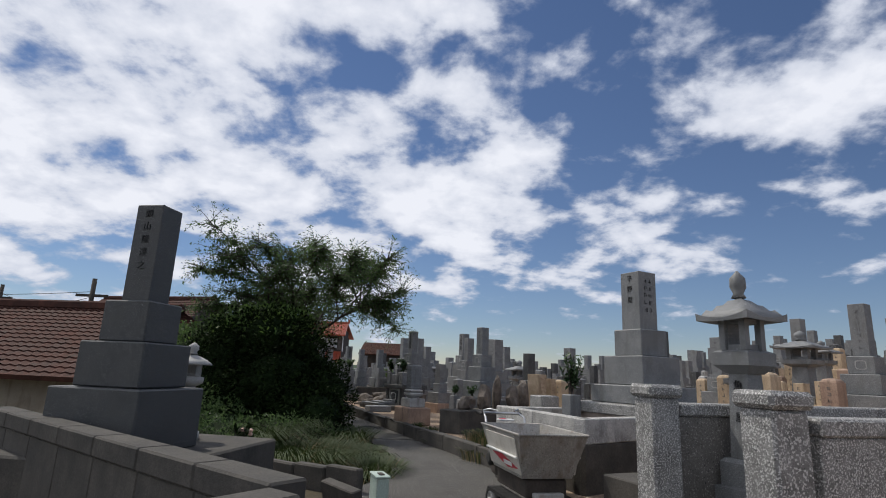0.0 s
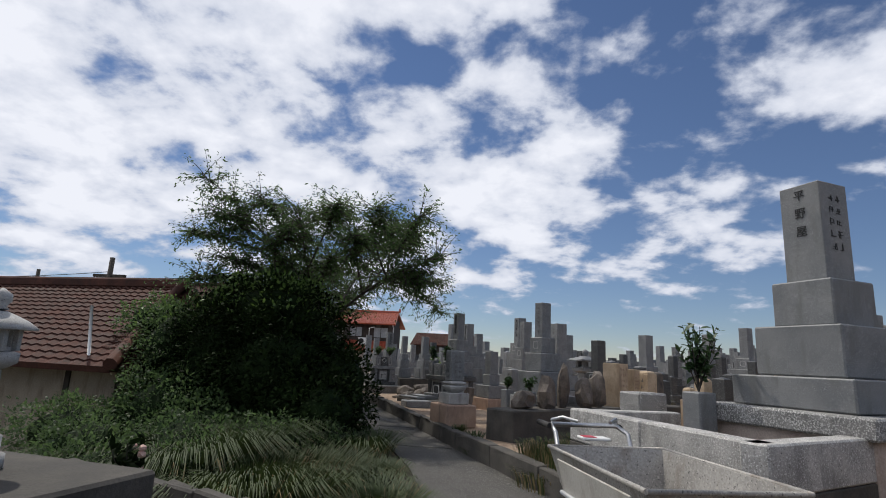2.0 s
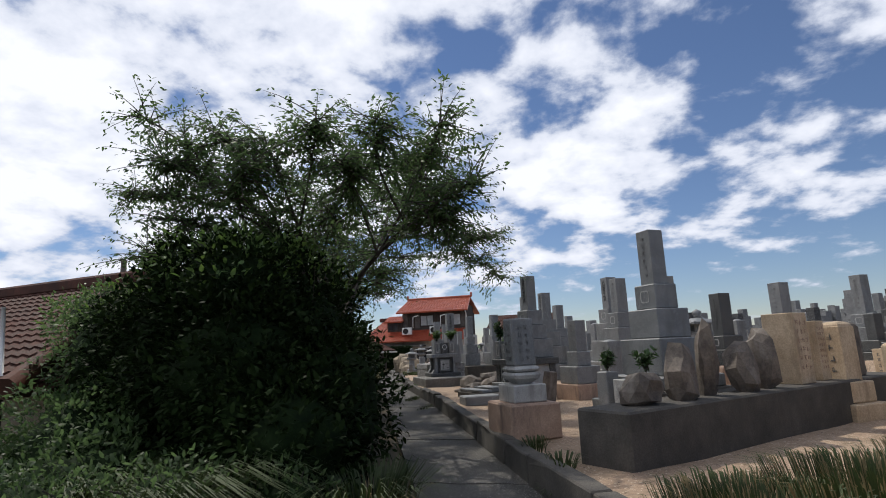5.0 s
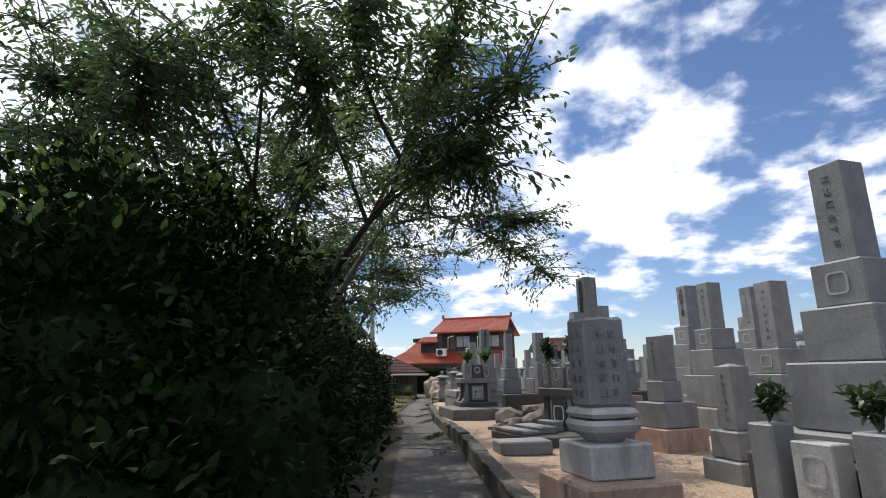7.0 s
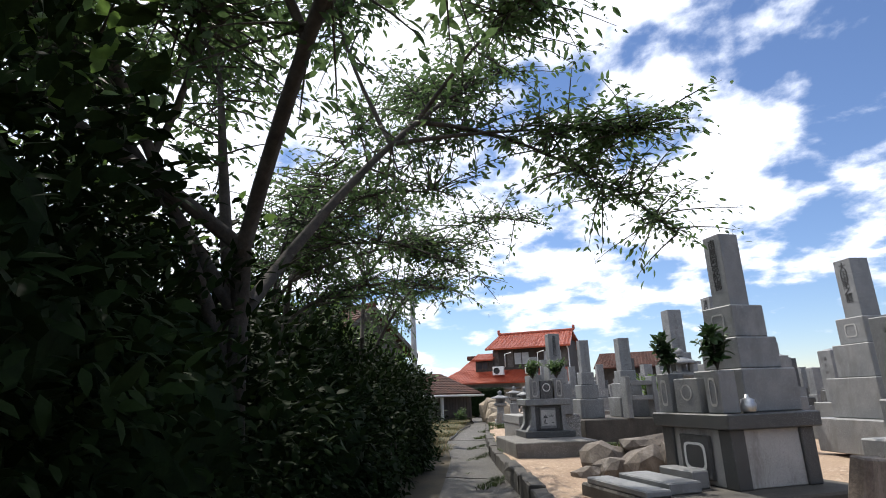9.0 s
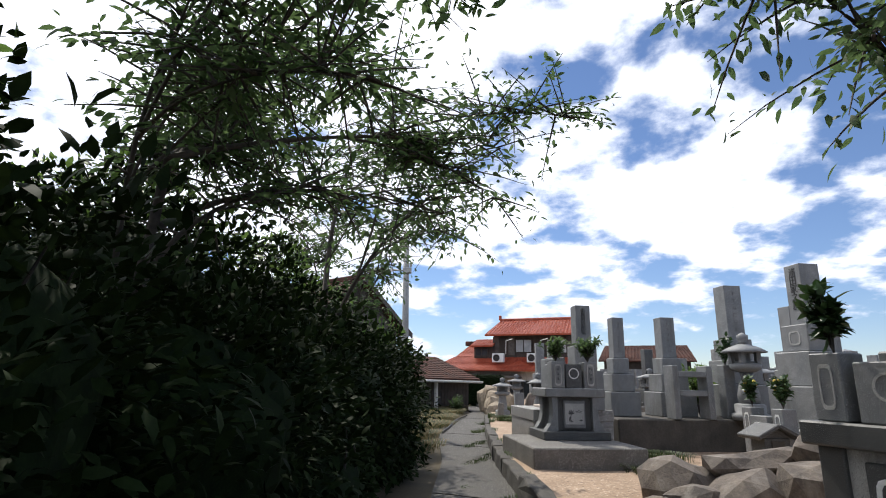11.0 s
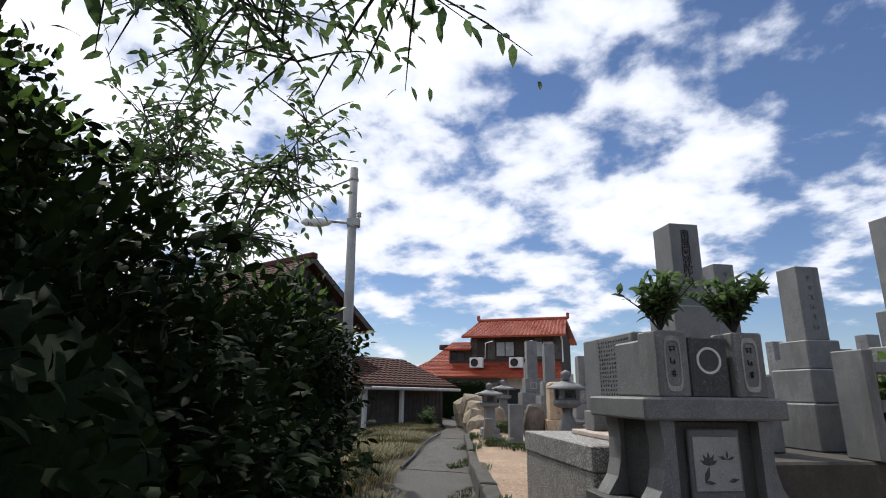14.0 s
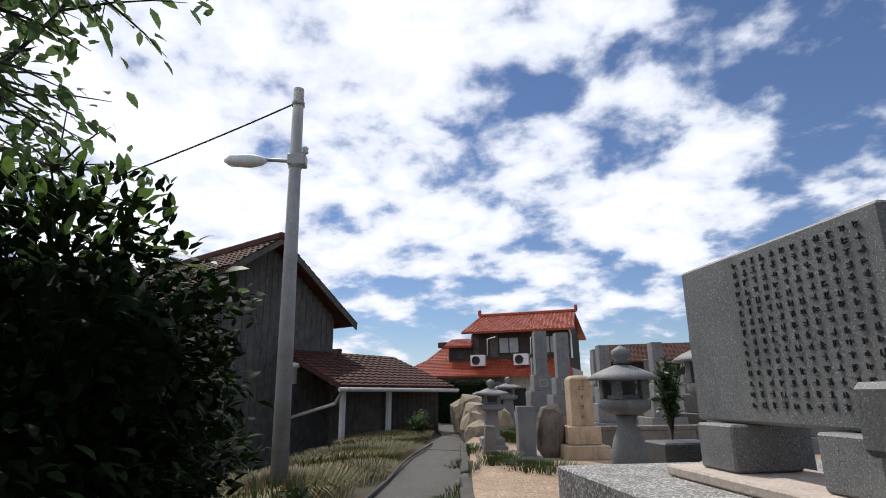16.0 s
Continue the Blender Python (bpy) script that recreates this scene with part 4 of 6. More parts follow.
strokes(F, 0.17, 0.47, 1.36, "front", 0.132, 9, CARVE, cols=2)
grave(pose(0.55, 16.15, -0.06, 0, 0, 33), [(0.52, 0.52, 0.25), (0.38, 0.38, 0.27)], (0.23, 0.23, 0.62), "small old grey stone grave with a peaked top", GRANITE, style="pyramid", crest=False, seed=41)
grave(pose(0.02, 18.35, -0.06, 0, 0, 38), [(0.72, 0.72, 0.34), (0.58, 0.58, 0.34), (0.34, 0.34, 0.29)], (0.26, 0.26, 0.62), "weathered grey stone grave on a reddish base", GRANITE, mats=[PINKSTONE, GRANITE, GRANITE], crest=False, seed=42)

# ---- raised altar grave ----
Gm = pose(-1.2, 19.55, 0, 0, 0, 40)
slab_thing("plot_platform", Gm @ pose(-0.35, -0.1, -0.12), 2.2, 1.5, 0.24, OLDWALL, "low dark stone platform of a raised grave", "platform", bevel=0.02)
gb = thing("burial_chamber", Gm @ pose(0, 0, 0.122), "pale stone burial chamber with corner posts", "base")
stone_block(gb, "chamber", GRANITE_LIGHT, 0.92, 0.92, 0, 0.52, label="pale grey panel walls")
for sx in (-1, 1):
    for sy in (-1, 1):
        stone_block(gb, "corner_post", GRANITE_DARK, 0.16, 0.16, 0, 0.522, sx * 0.41, sy * 0.41)
stone_block(gb, "front_frame", GRANITE_DARK, 0.05, 0.40, 0.05, 0.46, -0.488, 0)
pic = emblem(gb, 0.30, 0.26, 0.26, "left", 0.514, WHITEINK)
slab_thing("grave_slab", Gm @ pose(0, 0, 0.647), 1.10, 1.10, 0.14, GRANITE_DARK, "dark granite slab under a tall gravestone", "slab", bevel=0.012)
grave(Gm @ pose(0.18, -0.06, 0.79), [(0.68, 0.68, 0.42), (0.52, 0.52, 0.32), (0.42, 0.42, 0.34)], (0.25, 0.25, 0.80),
      "tall grey granite gravestone with a prayer carved in it", GRANITE, text="南無阿弥陀佛", tsize=0.11, face="left", seed=50)
for v in (-0.36, 0.36):
    va = thing("flower_vase", Gm @ pose(-0.40, v, 0.79), "grey granite flower vase with a carved panel", "vase")
    stone_block(va, "body", GRANITE, 0.20, 0.20, 0, 0.40)
    emblem(va, 0.09, 0.27, 0.2, "left", 0.101, GRANITE_LIGHT)
    offering_plant(Gm @ pose(-0.40, v, 1.195), 0.42, 0.16, 12, "feathery green cycad-like fronds in a vase", PINE, None, 0.11, int(60 + v * 10), "offering_fronds")
st = thing("incense_stand", Gm @ pose(-0.42, 0, 0.79), "grey granite incense stand with a round crest", "incense stand")
stone_block(st, "body", GRANITE, 0.18, 0.36, 0, 0.34)
emblem(st, 0.16, 0.16, 0.2, "left", 0.091, GRANITE_LIGHT)
tagged(part("steel_incense_pot", lathe([(0.05, 0), (0.07, 0.02), (0.075, 0.08), (0.06, 0.10), (0.065, 0.12), (0.02, 0.14), (0.015, 0.17)], 16), CHROME, at=Gm @ pose(-0.22, -0.47, 0.79)), "small shiny steel incense pot on a slab", "pot")
for u, v, w, d, h in ((-0.98, 0.0, 0.38, 0.8, 0.10), (-1.30, 0.05, 0.3, 1.0, 0.06), (-0.68, 0.0, 0.22, 0.5, 0.16)):
    slab_thing("stone_step", Gm @ pose(u, v, 0.122), w - 0.04, d, h, GRANITE, "flat grey granite paving step before a grave", "step")
slab_thing("stone_step", pose(-1.92, 17.6, -0.03, 0, 0, 28), 0.72, 0.46, 0.18, GRANITE, "pale granite step block beside the kerb", "step", bevel=0.018)
slab_thing("leaning_stone", pose(-0.62, 17.6, -0.05, 8, 6, 40), 0.3, 0.14, 0.62, ROCK, "dark leaning stone slab with faint carving", "rock", 0.8)

# ---- big family grave and others behind ----
for x, y, z, sc, tx, lb in ((0.98, 23.15, 0.05, 1.16, "大田家之墓", "grey granite family gravestone with black letters"), (-0.98, 24.5, 0.0, 1.1, "浦田家之墓", "tall grey granite family gravestone with black letters"), (2.05, 22.1, 0.0, 1.08, None, "tall grey granite family gravestone"), (1.05, 20.45, 0.0, 1.04, None, "grey granite gravestone on three plinths")):
    grave(pose(x, y, z, 0, 0, 30), [(1.1 * sc, 1.1 * sc, 0.42 * sc), (0.78 * sc, 0.78 * sc, 0.5 * sc), (0.58 * sc, 0.58 * sc, 0.42 * sc), (0.44 * sc, 0.44 * sc, 0.34 * sc)], (0.27 * sc, 0.27 * sc, 0.78 * sc), lb, GRANITE, text=tx, tsize=0.125 * sc, face="left", seed=int(x * 10 + 90))
for v in (-0.3, 0.3):
    va = thing("flower_vase", pose(-1.66, 24.05, 0.0, 0, 0, 30) @ pose(0, v, 0), "grey granite flower vase with a white carved panel", "vase")
    stone_block(va, "body", GRANITE, 0.2, 0.2, 0, 0.72)
    emblem(va, 0.09, 0.3, 0.5, "left", 0.101, WHITEINK)
    offering_plant(pose(-1.66, 24.05, 0.722, 0, 0, 30) @ pose(0, v, 0), 0.4, 0.14, 14, "bushy green sprigs with yellow flowers in a vase", PINE, YELLOWP, 0.08, int(70 + v * 10))
st = thing("incense_stand", pose(-1.70, 24.05, 0.0, 0, 0, 30), "grey incense stand with a white round crest", "incense stand")
stone_block(st, "body", GRANITE, 0.2, 0.34, 0, 0.62)
emblem(st, 0.2, 0.24, 0.42, "left", 0.101, WHITEINK)
# raised row behind, with a stone rail frame and a round lantern
slab_thing("plot_platform", pose(-2.3, 26.75, -0.05, 0, 0, 30), 4.4, 2.2, 0.52, OLDWALL, "raised grave row with a stained stone edge", "platform", bevel=0.02)
lantern(pose(-1.72, 25.75, 0.472, 0, 0, 30), 1.4, "grey granite lantern with a round vase-shaped shaft", GRANITE, False, True)
for x, y, top, w, lb in ((-3.72, 25.62, 2.16, 0.21, "slim plain grey granite gravestone"), (-2.93, 26.2, 2.2, 0.26, "square grey granite gravestone with writing"), (-1.80, 26.85, 2.83, 0.33, "tall pale granite gravestone with writing on its side"), (-0.7, 27.6, 2.5, 0.30, "grey granite gravestone behind a lantern")):
    z0 = 0.472
    hh = top - z0
    grave(pose(x, y, z0, 0, 0, 30), [(w * 2.5, w * 2.5, hh * 0.24), (w * 1.9, w * 1.9, hh * 0.18), (w * 1.4, w * 1.4, hh * 0.16)], (w, w, hh * 0.42), lb, GRANITE, face="front", crest=False, seed=int(top * 100))
offering_plant(pose(-2.45, 26.4, 0.472), 0.95, 0.5, 26, "straggling reddish-green bush growing between graves", LEAF_YOUNG, None, 0.11, 66, "wild_bush")
offering_plant(pose(-2.0, 26.05, 1.35), 0.5, 0.2, 10, "dark green branches behind a stone lantern", PINE, None, 0.09, 67)
slab_thing("flower_vase", pose(-2.0, 26.05, 0.472, 0, 0, 30), 0.2, 0.2, 0.88, GRANITE, "grey granite flower vase behind a lantern", "vase")

sh = thing("stone_shrine", pose(-1.72, 23.6, -0.06, 0, 0, 30) @ Matrix.Scale(0.85, 4), "small dark stone shrine with a gabled roof among graves", "shrine")
stone_block(sh, "plinth_block", GRANITE_DARK, 0.52, 0.44, 0, 0.24)
part("body", box(-0.20, 0.20, -0.15, 0.16, 0.244, 0.52, 0.008), GRANITE_DARK, sh)
part("door_slab", box(-0.10, 0.10, -0.17, -0.152, 0.27, 0.48, 0.004), OLDWALL, sh)
for sx in (-1, 1):
    part("roof_slab", box(-0.02, 0.36, -0.26, 0.24, 0, 0.06, 0.012), GRANITE_DARK, sh, at=pose(0, 0, 0.66, 0, 0, 0 if sx > 0 else 180) @ pose(0, 0, 0, 0, 27, 0))
part("gable", block(0.40, 0.28, 0.522, 0.66, 0.0, 0.2, 1.0), GRANITE_DARK, sh)

# ---- rock pile between the plots ----
rp = random.Random(12)
for i, (x, y, z, sx, sy, sz) in enumerate(((-2.75, 20.95, 0.12, .34, .30, .24), (-2.25, 20.75, 0.10, .40, .30, .22), (-1.75, 20.75, 0.14, .34, .28, .30), (-1.35, 21.0, 0.12, .36, .3, .24), (-2.1, 21.15, 0.30, .46, .26, .16), (-1.45, 20.95, 0.42, .42, .3, .16), (-2.6, 20.6, 0.04, .25, .22, .16), (-0.9, 21.1, 0.12, .3, .26, .28), (-2.9, 20.5, -0.02, .22, .2, .12))):
    tagged(part("boulder", boulder(sx, sy, sz, i + 20, 0.26), ROCK, at=pose(x, y, z, rp.uniform(-12, 12), rp.uniform(-12, 12), rp.uniform(0, 180))), "dark brown jagged rock in a heap", "rock", "rock heap")

# ---- altar grave with curved legs ----
Hm = pose(-4.0, 23.62, 0, 0, 0, 30)
Am = pose(-4.22, 23.6, 0, 0, 0, 30)
slab_thing("plot_platform", Am @ pose(-0.15, -0.40, -0.15), 1.42, 1.75, 0.39, CONCRETE, "flat weathered concrete platform with a dark edge", "platform", bevel=0.015)
al = thing("stone_altar", Am @ pose(0, 0, 0.242), "polished grey granite altar with curved legs and a carved lotus picture", "altar")
stone_block(al, "foot_slab", GRANITE_DARK, 0.94, 0.80, 0, 0.11)
stone_block(al, "body", GRANITE_DARK, 0.58, 0.52, 0.112, 0.56)


def curved_leg(w):
    bm = bmesh.new()
    prof = [(0.0, 0.0), (0.17, 0.0), (0.15, 0.03), (0.10, 0.10), (0.075, 0.2), (0.07, 0.32), (0.085, 0.45), (0.0, 0.45)]
    a = [bm.verts.new((x, -w / 2, z)) for x, z in prof]
    b = [bm.verts.new((x, w / 2, z)) for x, z in prof]
    bm.faces.new(a)
    bm.faces.new(list(reversed(b)))
    for i in range(len(prof)):
        j = (i + 1) % len(prof)
        bm.faces.new((a[j], a[i], b[i], b[j]))
    bmesh.ops.recalc_face_normals(bm, faces=bm.faces[:])
    return bm


for sx in (-1, 1):
    for sy in (-1, 1):
        part("curved_leg", curved_leg(0.16), GRANITE, al, at=pose(sx * 0.25, sy * 0.25, 0.112, 0, 0, 0 if sx > 0 else 180))
stone_block(al, "front_panel", GRANITE, 0.31, 0.03, 0.15, 0.52, 0, -0.275)
stone_block(al, "picture_plate", GRANITE_LIGHT, 0.27, 0.008, 0.20, 0.48, 0, -0.294, bevel=0.003)
lot = bmesh.new()
for k, (x, z, a, ln_) in enumerate(((-0.05, 0.33, 60, 0.07), (-0.05, 0.33, 90, 0.075), (-0.05, 0.33, 120, 0.07), (-0.05, 0.33, 30, 0.06), (-0.05, 0.33, 150, 0.06), (-0.05, 0.33, 250, 0.1), (0.06, 0.36, 20, 0.05), (0.06, 0.36, 160, 0.06), (0.06, 0.36, 90, 0.05), (0.05, 0.25, 10, 0.07), (-0.02, 0.24, 170, 0.07))):
    ca, sa = math.cos(radians(a)), math.sin(radians(a))
    pts = [(0, 0), (ln_ * 0.5, ln_ * 0.16), (ln_, 0), (ln_ * 0.5, -ln_ * 0.16)]
    f = lot.faces.new([lot.verts.new((x + px * ca - pz * sa, -0.2985 - 0.0004 * k, z + px * sa + pz * ca)) for px, pz in pts])
tagged(part("lotus_picture", lot, GRANITE_DARK, al), kind="stuff")
stone_block(al, "altar_top", GRANITE, 0.86, 0.72, 0.565, 0.685, bevel=0.012)
for u in (-0.235, 0.235):
    va = thing("flower_vase", Am @ pose(u, -0.25, 0.93), "grey granite flower vase with a carved name panel", "vase")
    stone_block(va, "body", GRANITE, 0.19, 0.20, 0, 0.36)
    emblem(va, 0.10, 0.30, 0.18, "front", 0.101, GRANITE_LIGHT)
    strokes(va, 0.05, 0.2, 0.29, "front", 0.102, int(u * 100), INK)
    offering_plant(Am @ pose(u, -0.25, 1.295), 0.36, 0.25, 30, "leafy green branches in a granite vase", LEAF, None, 0.065, int(80 + u * 10))
st = thing("incense_stand", Am @ pose(0, -0.23, 0.93), "dark granite incense stand with a white ring crest", "incense stand")
stone_block(st, "body", GRANITE_DARK, 0.24, 0.18, 0, 0.33)
emblem(st, 0.15, 0.15, 0.2, "front", 0.091, WHITEINK)
gp = thing("grave_plinth", Hm @ pose(0.05, 1.32, -0.15), "high speckled granite plinth behind an altar", "plinth")
stone_block(gp, "base_course", SALT, 1.25, 1.5, 0, 0.58)
stone_block(gp, "coping", SALT, 1.27, 1.52, 0.584, 0.75)
g = grave(Hm @ pose(0.27, 0.70, 0.602), [(0.5, 0.46, 0.60), (0.36, 0.36, 0.38)], (0.24, 0.24, 0.64), "grey granite gravestone with a carved prayer behind an altar", GRANITE, text="南無阿弥陀仏", tsize=0.08, face="front", crest=False, seed=77)
slab_thing("side_stone", Hm @ pose(-0.28, 0.24, 0.93), 0.3, 0.42, 0.34, GRANITE, "plain grey granite block beside a vase", "block")
pl = thing("memorial_plaque", Hm @ pose(-0.06, 1.22, 0.602), "upright grey granite memorial slab covered in carved names", "memorial slab")
stone_block(pl, "base_slab", PINKWALL, 0.42, 0.98, 0, 0.04)
for v in (-0.28, 0.28):
    stone_block(pl, "foot_block", GRANITE, 0.26, 0.2, 0.042, 0.20, 0, v)
stone_block(pl, "tablet", GRANITE, 0.14, 0.92, 0.204, 0.80, bevel=0.01)
for k in range(12):
    strokes(pl, 0.031, 0.52, 0.77, "left", 0.071, 300 + k, INK, side=-0.12 + 0.046 * k)
slab_thing("side_stone", Hm @ pose(0.2, 1.72, 0.602), 0.2, 0.24, 0.78, GRANITE, "narrow grey granite pillar behind a memorial slab", "block")

# ---- far end of the walk: lanterns, markers, hedge ----
lantern(pose(-5.3, 26.15, 0.30, 0, 0, 30), 0.9, "round-roofed granite lantern with a vase-shaped shaft", GRANITE, False, True)
lantern(pose(-4.75, 26.5, 0.30, 0, 0, 30), 1.05, "round-roofed granite lantern with a vase-shaped shaft", GRANITE, False, True)
slab_thing("lantern_plinth", pose(-5.45, 26.1, -0.1, 0, 0, 30), 0.42, 0.42, 0.4, GRANITE, "round-worn granite block under a lantern", "plinth")
slab_thing("lantern_plinth", pose(-4.75, 26.5, -0.1, 0, 0, 30), 0.46, 0.46, 0.4, GRANITE, "granite block under a lantern", "plinth")
slab_thing("flower_vase", pose(-5.0, 26.9, -0.02, 0, 0, 30), 0.4, 0.3, 0.6, GRANITE_DARK, "dark granite vase block with a crest", "vase")
offering_plant(pose(-5.05, 27.0, 0.58), 0.62, 0.2, 16, "dense dark green branches in a grave vase", PINE, None, 0.07, 91)
lantern(pose(-8.0, 32.2, -0.05, 0, 0, 25), 1.22, "old square stone lantern beside the path", GRANITE, True)
slab_thing("grave_marker", pose(-7.75, 31.2, -0.08, 0, 3, 25), 0.2, 0.14, 0.5, CONCRETE, "small leaning weathered stone marker", "gravestone", 0.8)
g = thing("grave_marker", pose(-7.05, 30.8, -0.03, 0, 0, 25), "rough grey stone grave marker with carving", "gravestone", "small grave markers")
part("pillar_stone", pillar_top(0.26, 0.2, 0.06, 0.76, "flat"), GRANITE, g)
stone_block(g, "plinth_block", GRANITE, 0.42, 0.36, 0, 0.06)
tagged(part("standing_rock", boulder(0.22, 0.16, 0.42, 44), ROCK, at=pose(-6.75, 31.1, 0.34, 0, 0, 30)), "rough dark natural rock standing on the soil", "rock", "standing rocks")
g = grave(pose(-6.3, 31.2, -0.02, 0, 0, 25), [(0.66, 0.6, 0.2), (0.48, 0.42, 0.26)], (0.34, 0.28, 0.68), "yellow sandstone grave marker with a rounded top", SANDSTONE, style="round", crest=False, seed=95, face="front")
wall_run("plot_wall", -6.9, 32.1, -3.5, 33.9, -0.05, 0.36, 0.2, CONCRETE, CONCRETE, 0.08, "pale concrete kerb of a grave row", 1.4, 0.0)
for x, y, h, tx in ((-7.5, 37.0, 2.5, None), (-6.3, 35.4, 2.0, None), (-8.4, 38.6, 2.75, None), (-5.2, 37.5, 2.2, None), (-7.0, 40.5, 2.3, None), (-9.3, 42.0, 2.2, None)):
    k = h / 2.5
    grave(pose(x, y, -0.02, 0, 0, 24), [(1.0 * k, 1.0 * k, 0.4 * k), (0.74 * k, 0.74 * k, 0.5 * k), (0.5 * k, 0.5 * k, 0.42 * k)], (0.32 * k, 0.32 * k, 1.15 * k), "tall pale grey granite gravestone with black writing", GRANITE, face="front", seed=int(h * 100), ink=INK)
for x, y, s in ((-9.2, 37.8, 1.4), (-4.0, 38.5, 1.7), (-6.0, 41.0, 1.6)):
    lantern(pose(x, y, -0.02, 0, 0, 24), s, "grey square stone lantern among graves", GRANITE, True)
for i, (x, y, sx, sy, sz) in enumerate(((-9.55, 36.0, .4, .45, .5), (-9.3, 35.2, .35, .4, .38), (-9.9, 36.9, .5, .5, .62), (-9.0, 34.6, .3, .35, .3), (-10.4, 37.8, .5, .5, .55), (-8.9, 35.6, .4, .4, .5))):
    tagged(part("boulder", boulder(sx, sy, sz, i + 60, 0.25), material("ochre_rock", (0.22, 0.17, 0.11), (0.40, 0.33, 0.24), 4, 0.9, 0.9, 35, stain=(0.12, 0.1, 0.08)) if i == 0 else bpy.data.materials["ochre_rock"], at=pose(x, y, -0.2 + sz * 0.8, 0, 0, 40 * i)), "tan natural boulder in a retaining bank", "rock", "path boulders")


# ---- stone stand for vases beside a kerb ----
sr = thing("stone_stand", pose(-2.6, 25.42, 0.472, 0, 0, 30), "pale grey stone stand with two shelves between posts", "stand")
for x in (-0.29, 0.29):
    stone_block(sr, "post", GRANITE, 0.1, 0.3, 0, 0.84, x, 0, bevel=0.008)
for z in (0.36, 0.66):
    stone_block(sr, "shelf", GRANITE, 0.47, 0.28, z, z + 0.09, 0, 0, bevel=0.006)


# ---- the field of graves beyond ----
def far_graves():
    rs = random.Random(77)
    protos = []
    specs = [([(0.95, 0.95, 0.38), (0.70, 0.70, 0.36), (0.48, 0.48, 0.32)], (0.30, 0.30, 0.95), GRANITE, "flat"),
             ([(0.90, 0.90, 0.32), (0.64, 0.64, 0.34), (0.46, 0.46, 0.26)], (0.27, 0.27, 0.82), GRANITE_DARK, "flat"),
             ([(0.80, 0.80, 0.30), (0.56, 0.56, 0.30)], (0.28, 0.28, 0.80), GRANITE, "pyramid"),
             ([(0.70, 0.70, 0.24), (0.50, 0.50, 0.26)], (0.26, 0.26, 0.60), GRANITE_DARK, "pyramid"),
             ([(0.62, 0.62, 0.22), (0.44, 0.44, 0.22)], (0.28, 0.28, 0.58), SANDSTONE, "round"),
             ([(0.5, 0.5, 0.16)], (0.26, 0.26, 0.55), SANDSTONE, "flat"),
             ([(0.5, 0.5, 0.18)], (0.24, 0.24, 0.58), PINKSTONE, "round"),
             ([(1.05, 1.05, 0.5), (0.76, 0.76, 0.4), (0.54, 0.54, 0.38)], (0.33, 0.33, 1.05), GRANITE, "flat"),
             ([(0.55, 0.55, 0.18), (0.4, 0.4, 0.18)], (0.22, 0.22, 0.5), GRANITE_LIGHT, "round")]
    labels = {GRANITE: "grey granite gravestone on stepped plinths", GRANITE_DARK: "dark grey granite gravestone on stepped plinths", SANDSTONE: "old yellow sandstone grave marker", PINKSTONE: "old reddish stone grave marker", GRANITE_LIGHT: "small pale stone grave marker"}
    for i, (t, s, mt, st) in enumerate(specs):
        protos.append(grave(pose(40 + i * 2, -60, -0.02, 0, 0, 30), t, s, labels[mt], mt, style=st, crest=len(t) > 2, seed=500 + i))
    lan = lantern(pose(60, -60, -0.02, 0, 0, 30), 1.7, "grey stone lantern among rows of graves", GRANITE, True)
    c, s = math.cos(radians(28)), math.sin(radians(28))
    used = [(2.9, 7.9, 1.9), (-0.95, 19.75, 1.5), (-4, 24, 2.2), (0.98, 23.15, 1.2), (-0.98, 24.5, 1.3), (-2.3, 26.9, 2.6), (2.05, 22.1, 1.1), (1.05, 20.45, 1.1), (-1.5, 24.2, 1.0), (0.02, 18.35, 0.8), (0.4, 16.0, 1.7), (1.1, 14.2, 0.9), (2.5, 13.8, 2.0), (4.2, 15.0, 1.2), (2.6, 16.5, 2.4)]
    n = 0
    for iu in range(0, 26):
        for iv in range(-6, 34):
            u, v = 1.5 + iu * 1.75, 1.0 + iv * 1.9
            u += rs.uniform(-0.3, 0.3)
            v += rs.uniform(-0.4, 0.4)
            x, y = 1.0 + u * c - v * s, 8.0 + u * s + v * c
            pick, keep, jit = rs.random(), rs.random(), rs.uniform(-4, 4)
            kk = rs.uniform(0.85, 1.3)
            edge = x - along(RIGHT, y)
            if y < (7.8 if x > 5.2 else 9.5) or edge < 2.0 or y > 62 or x > 34:
                continue
            if y > 27 and edge < 5:
                continue
            if any(math.hypot(x - a, y - b) < r for a, b, r in used):
                continue
            if y < 15 and edge < 4.5 and x < 4.6:
                continue
            dist = math.hypot(x, y - 4)
            if keep > (0.9 if dist < 30 else 0.36):
                continue
            if x > 6 and y < 20 and pick > 0.25:
                src = protos[rs.choice((4, 5, 4, 6, 0, 3))]
            else:
                src = protos[rs.choices(range(9), (8, 8, 5, 5, 2, 2, 1, 5, 2))[0]] if pick > 0.07 else lan
            tall = kk * rs.uniform(0.9, 1.12)
            if math.hypot(x + 1.0, y - 22.6) < 1.7:
                continue
            g = copy_thing(src, pose(x, y, rise(x, y) - 0.06, 0, 0, 30 + jit))
            g.scale = (kk, kk, tall)
            n += 1
